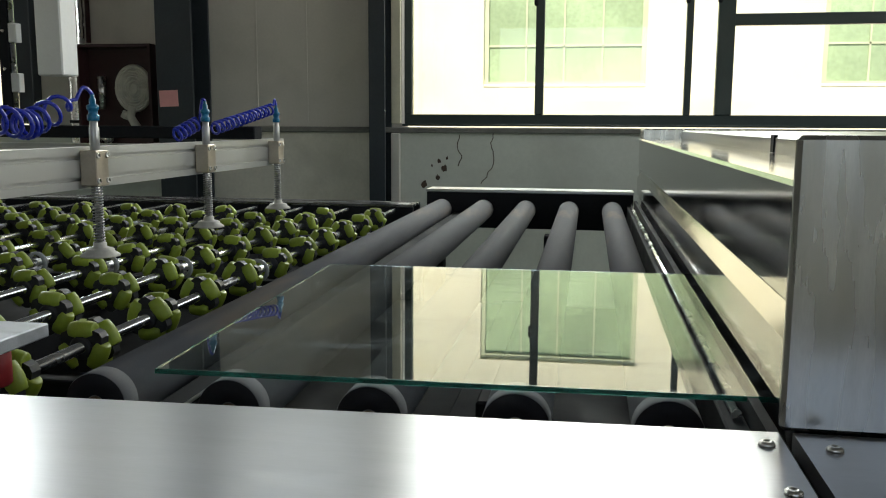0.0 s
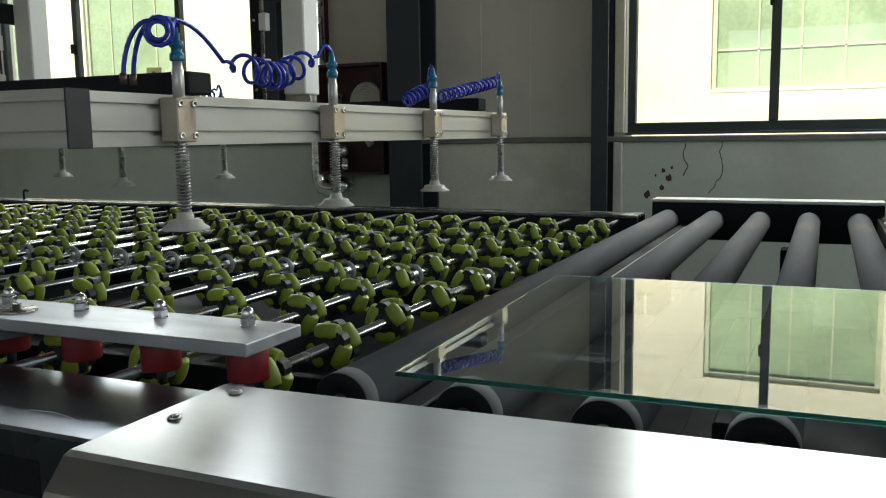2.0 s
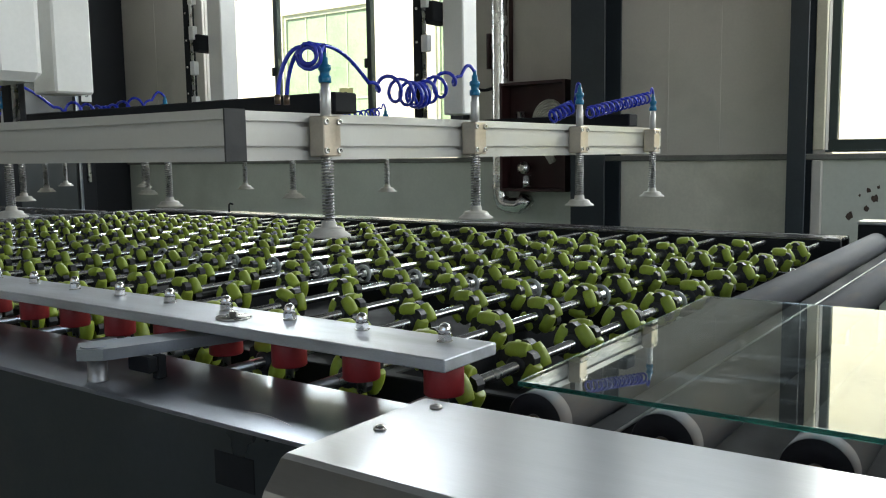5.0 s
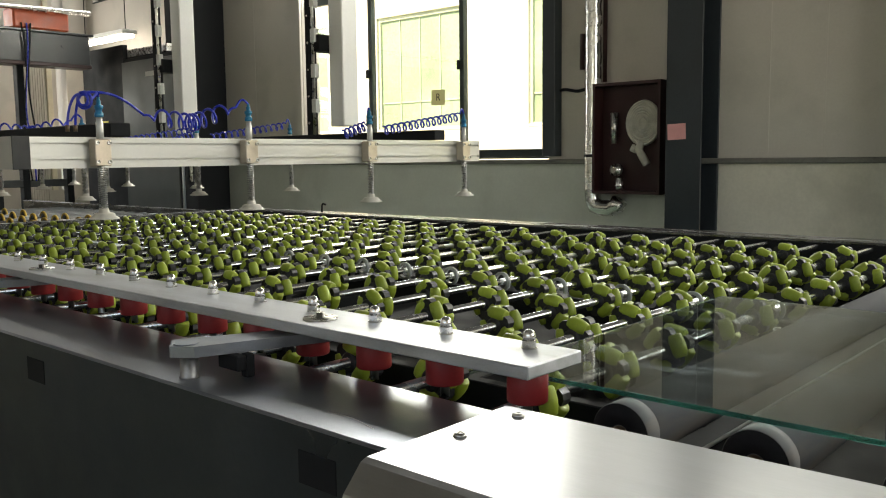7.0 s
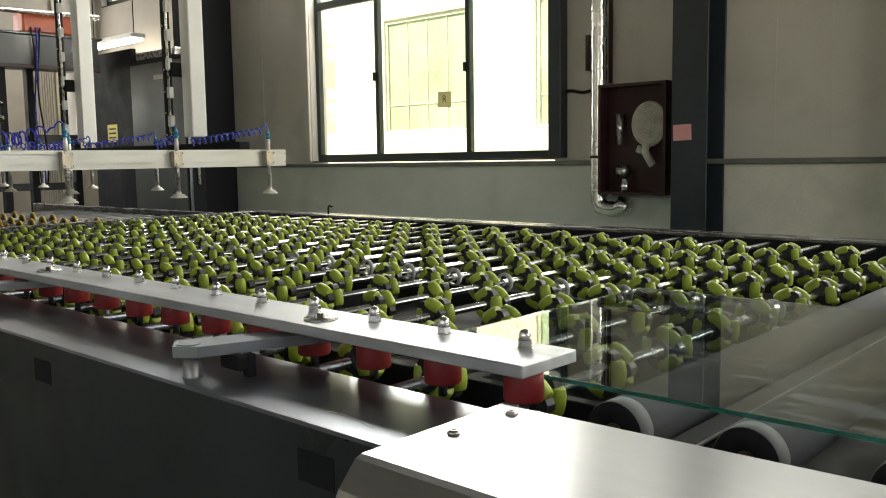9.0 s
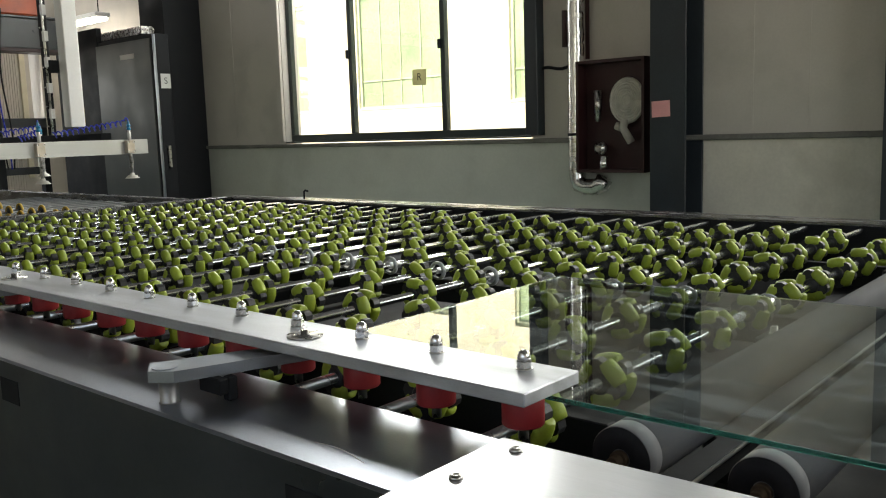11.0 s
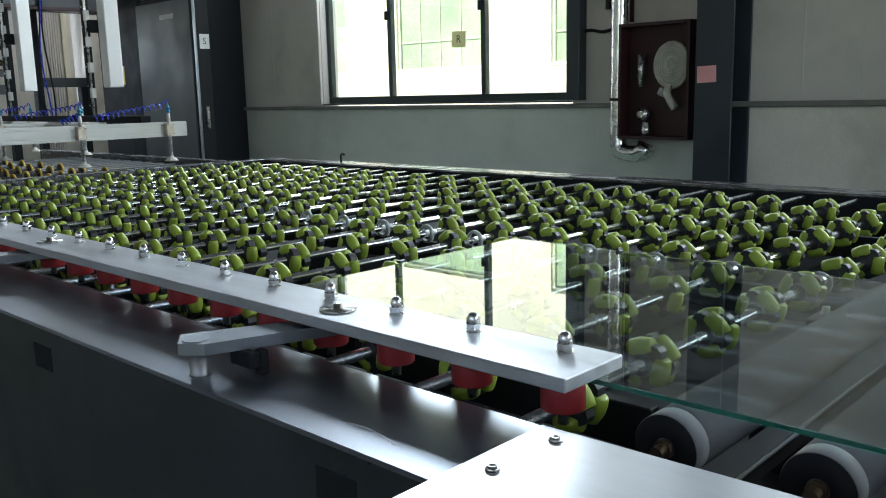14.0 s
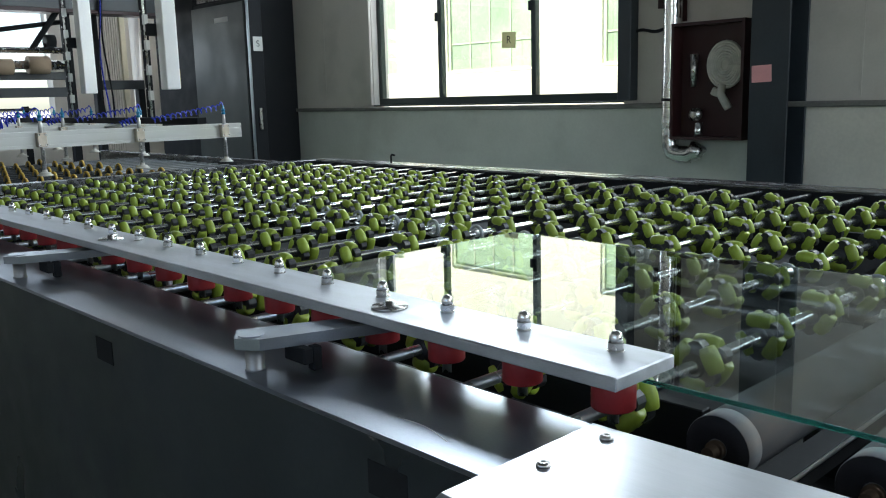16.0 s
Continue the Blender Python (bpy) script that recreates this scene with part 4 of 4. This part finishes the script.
def carriage():
    c = thing("gantry_carriage", "white gantry columns hanging over the wheel table", "gantry", pose(-0.62, 0, 0))
    for x in (-0.86, -2.29):
        for y in (0.22, 1.93):
            part("column", Bm().box(x - 0.045, x + 0.055, y - 0.05, y + 0.05, 1.385, 3.6, 0.005), M_WHITE, c, "white powder-coated column")
            part("clevis", Bm().cyl((x - 0.14, y - 0.09, 1.95), (x - 0.14, y - 0.09, 2.6), 0.011, 10).lathe([(0.02, 1.90), (0.02, 1.96)], pose(x - 0.14, y - 0.09, 0), 12), M_ZINC, c)
    for y in (0.22, 1.93):
        part("long_beam", Bm().box(-3.4, 0.2, y - 0.06, y + 0.06, 3.6, 3.75, 0.004), M_DARK, c)
    for x in (-0.86, -2.29):
        for y in (0.22, 1.93):
            part("slide_block", Bm().box(x - 0.12, x - 0.045, y - 0.11, y + 0.03, 1.75, 1.83, 0.003), M_FRAME, c)
    part("drive_box", Bm().box(-1.05, -0.72, -0.02, 0.10, 1.40, 2.2, 0.02), M_WHITE, c, "white drive cover")
    return c


FRAME = suction_frame()
CARRIAGE = carriage()


def overhead_rails():
    r = thing("overhead_rail", "dark overhead rails carrying the gantry", "rail")
    for y in (0.22, 1.93):
        part("rail", Bm().box(-9.0, 1.5, y - 0.05, y + 0.05, 3.752, 3.88, 0.004), M_DARK, r)
        for x in (-8.8, -5.5, -2.2, 1.3):
            part("hanger", Bm().box(x - 0.03, x + 0.03, y - 0.03, y + 0.03, 3.88, 5.0, 0.003), M_DARK, r)


overhead_rails()


# ---- far end of the line ----
def control_cabinet():
    c = thing("control_cabinet", "dark grey electrical cabinet with vent grille on top", "cabinet", pose(-8.15, 3.9, 0))
    part("body", Bm().box(-0.60, 0.60, 0.012, 0.155, 0, 2.34, 0.006), M_FRAME, c)
    d = part("door", Bm().box(-0.56, 0.53, -0.012, 0.010, 0.08, 2.30, 0.006), M_DOOR, c, "dark grey-green cabinet door")
    part("door_edge", Bm().box(0.535, 0.555, -0.010, 0.011, 0.08, 2.30, 0.003), M_FRAME, d)
    part("corner_trim", Bm().box(0.56, 0.60, -0.004, 0.011, 0.0, 2.33, 0.003), M_SHEET, c, "grey steel corner strip")
    part("handle", Bm().box(0.602, 0.625, 0.06, 0.09, 1.0, 1.22, 0.004), M_ZINC, c)
    part("tape", Bm().box(-0.06, 0.22, -0.0135, -0.0122, 2.12, 2.17), M_WPAPER, d, "strip of masking tape")
    g = part("grille", Bm().box(-0.5, 0.35, 0.03, 0.14, 2.34, 2.36), M_FRAME, c)
    for k in range(27):
        part("slat", Bm().box(-0.49 + 0.031 * k, -0.476 + 0.031 * k, 0.03, 0.14, 2.36, 2.44), M_ZINC, g)
    for x in (-0.52, 0.40):
        part("lifting_eye", Bm().tube([(x + 0.035 * math.cos(i * math.pi / 8), 0.1, 2.385 + 0.035 * math.sin(i * math.pi / 8)) for i in range(17)], 0.009, 6), M_ZINC, c)
    w = thing("dark_partition", "black steel panel with a yellow warning label", "panel", pose(-9.17, 3.9, 0))
    part("panel", Bm().box(-0.48, 0.48, 0, 0.06, 0, 2.5, 0.004), M_FRAME, w)
    part("warning_label", Bm().box(-0.15, 0.08, -0.003, -0.001, 1.48, 1.68), M_LABEL, w)
    for k in range(3):
        part("label_bar", Bm().box(-0.12, 0.05, -0.005, -0.003, 1.52 + 0.05 * k, 1.54 + 0.05 * k), M_INK, w)


def yellow_conveyor():
    disc = Bm().lathe([(0.036, -0.006), (0.046, -0.0065), (0.048, -0.004), (0.048, 0.004), (0.046, 0.0065), (0.036, 0.006), (0.036, -0.006)], ALONG_Y, 20, False).mesh("disc", M_YELLOW)
    core = Bm().lathe([(0.012, -0.012), (0.020, -0.004), (0.0358, -0.003), (0.0358, 0.003), (0.020, 0.004), (0.012, 0.012)], ALONG_Y, 16).mesh("disc_core", M_HUB)
    rod = Bm().cyl((0, -0.05, 0), (0, 2.2, 0), 0.010, 12).mesh("rod", M_DARK)
    for k in range(13):
        s = thing("disc_shaft", "steel shaft with yellow rubber conveyor discs", "conveyor shaft", pose(-4.66 - 0.16 * k, 0, 0.85), "yellow disc shafts")
        part("rod", rod, None, s)
        for j in range(6):
            y = 0.06 + 0.27 * j + (0.135 if k % 2 else 0)
            part("disc", disc, None, s, "", pose(0, y, 0))
            part("disc_core", core, None, s, "", pose(0, y, 0))
    f = thing("disc_conveyor_frame", "dark steel frame of the disc conveyor", "machine frame")
    for y in (-0.12, 2.25):
        part("side_rail", Bm().box(-7.5, -4.45, y, y + 0.06, 0.70, 0.89, 0.003), M_RAIL, f)
    for x in (-7.3, -4.7):
        for y in (-0.09, 2.28):
            part("leg", Bm().box(x - 0.04, x + 0.04, y - 0.03, y + 0.03, 0, 0.70, 0.003), M_FRAME, f)


def far_machine():
    m = thing("film_roll_machine", "dark steel machine with chromed rollers and a paper roll", "machine", pose(-9.3, 0, 0))
    for y, z in ((2.69, 2.3), (2.98, 2.3), (3.46, 1.46), (-0.6, 2.3)):
        part("upright", Bm().box(-0.05, 0.05, y, y + 0.075, 0, z, 0.004), M_FRAME, m)
    for z, h, a, b in ((1.57, 0.08, -0.6, 2.69), (1.39, 0.10, -0.6, 2.69), (1.46, 0.10, 2.98, 3.54), (0.95, 0.08, -0.6, 3.5)):
        part("beam", Bm().box(-0.04, 0.045, a, b, z, z + h, 0.004), M_DARK, m)
    part("top_beam", Bm().box(-0.10, 0.10, -1.5, 3.78, 2.30, 2.62, 0.006), M_DARK, m)
    part("beam_flange", Bm().box(-0.13, 0.13, -1.5, 3.78, 2.262, 2.30, 0.004), M_MAROON, m, "dark red beam flange")
    part("top_flange", Bm().box(-0.13, 0.13, -1.5, 3.82, 2.62, 2.645, 0.004), M_DARK, m)
    for z, r in ((1.87, 0.032), (1.72, 0.047)):
        part("roller", Bm().cyl((0.10, -1.0, z), (0.10, 2.69, z), r, 20), M_CHROME, m, "chromed roller")
    part("paper_roll", Bm().cyl((0.10, 2.27, 1.72), (0.10, 2.48, 1.72), 0.09, 24), M_CARD, m, "roll of brown paper")
    part("paper_roll", Bm().cyl((0.10, 1.80, 1.70), (0.10, 2.12, 1.70), 0.08, 24), M_CARD, m, "roll of brown paper")
    part("brace", Bm().tube([(0, 2.66, 2.29), (0, 2.36, 1.88)], 0.035, 4), M_FRAME, m)
    part("brace", Bm().tube([(-0.05, 1.9, 2.05), (-0.05, 2.72, 2.18)], 0.025, 4), M_FRAME, m)
    part("bearing", Bm().cyl((0.0, 2.50, 1.97), (0.0, 2.60, 1.97), 0.07, 14).box(-0.05, 0.05, 2.5, 2.6, 1.85, 1.95), M_FRAME, m)
    part("motor_cover", Bm().box(-0.15, 0.12, 2.95, 3.55, 2.645, 2.86, 0.02), M_ORANGE, m, "orange painted cover")
    part("air_pipe", Bm().cyl((0.2, -1.0, 2.78), (0.2, 3.75, 2.86), 0.03, 14), M_CHROME, m, "chromed air pipe")
    for k, y in enumerate((3.02, 3.05, 3.09)):
        part("cable", Bm().tube([(0.14, y + 0.03 * math.sin(0.5 * i + k), 2.7 - 0.12 * i) for i in range(15)], 0.009, 6), M_BLUE if k == 1 else M_FRAME, m)
    s = thing("storage_shelf", "dark cluttered rack at the end of the line", "rack", pose(-10.2, 1.2, 0))
    for y in (-1.4, 1.3):
        part("post", Bm().box(-0.03, 0.03, y, y + 0.06, 0, 1.3, 0.003), M_FRAME, s)
    for z in (0.45, 0.85, 1.25):
        part("shelf", Bm().box(-0.25, 0.25, -1.4, 1.36, z, z + 0.03, 0.003), M_DARK, s)
    t = thing("ceiling_light", "glowing white fluorescent batten", "ceiling light", pose(-9.75, 4.25, 2.68))
    part("housing", Bm().box(-0.6, 0.6, -0.09, 0.09, 0.02, 0.07, 0.006), M_WHITE, t)
    for y in (-0.045, 0.045):
        part("tube", Bm().cyl((-0.58, y, 0), (0.58, y, 0), 0.02, 12), E_TUBE, t)
    for x in (-0.5, 0.5):
        part("hanger", Bm().cyl((x, 0, 0.07), (x, 0, 2.32), 0.006, 8), M_FRAME, t)


control_cabinet()
yellow_conveyor()
far_machine()


# ---- what moves ----
GLASS_X = ((0, -0.09), (2.5, -0.09), (3.0, -0.095), (3.5, -0.112), (4.0, -0.125), (4.5, -0.150), (5.0, -0.198), (6.0, -0.292), (7.5, -0.438), (9.0, -0.590), (10.2, -0.705), (11.5, -0.825), (12.5, -0.900), (13.5, -0.990), (14.5, -1.075), (16.0, -1.207))
FRAME_POSE = ((0, -0.62, 1.124), (0.5, -0.62, 1.150), (1.0, -0.622, 1.185), (1.5, -0.624, 1.231), (2.0, -0.627, 1.254), (2.5, -0.63, 1.261), (4.0, -0.632, 1.263), (4.5, -0.65, 1.264), (5.0, -0.762, 1.264), (5.5, -0.99, 1.262),
              (6.0, -1.30, 1.259), (7.0, -2.0, 1.253), (7.5, -2.355, 1.251), (8.0, -2.705, 1.250), (8.5, -3.055, 1.249), (9.0, -3.41, 1.249), (9.5, -3.76, 1.248), (10.0, -4.10, 1.247), (10.5, -4.38, 1.246), (11.0, -4.525, 1.245),
              (11.5, -4.545, 1.244), (12.0, -4.55, 1.246), (12.5, -4.55, 1.209), (13.0, -4.54, 1.167), (13.5, -4.535, 1.142), (14.0, -4.53, 1.116), (14.5, -4.525, 1.110), (16.0, -4.52, 1.114))


def at_time(rows, t):
    return float(np.interp(t, [r[0] for r in rows], [r[1] for r in rows]))


def motions():
    walk(GLASS, [(t, pose(x, 0.0 if t <= 4 else 0.022 if t >= 7.5 else 0.006, 0.9205, 0, 0, 1.6 if t <= 4 else 0.5 if t >= 7.5 else 1.2)) for t, x in GLASS_X])
    walk(FRAME, [(t, pose(x, 0, z)) for t, x, z in FRAME_POSE])
    walk(CARRIAGE, [(t, pose(x, 0, 0)) for t, x, z in FRAME_POSE])
    half = [0.5 * k for k in range(33)]
    for r in ROLLERS:
        x = r.location.x
        walk(r, [(t, pose(x, r.location.y, 0.8785, 0, math.degrees((at_time(GLASS_X, t) + 0.09) / 0.040), 0)) for t in half])
    for s in SHAFTS:
        x = s.location.x
        walk(s, [(t, pose(x, 0, 0.880, 0, -141.0 * max(0.0, t - 5.4), 0)) for t in half])


motions()
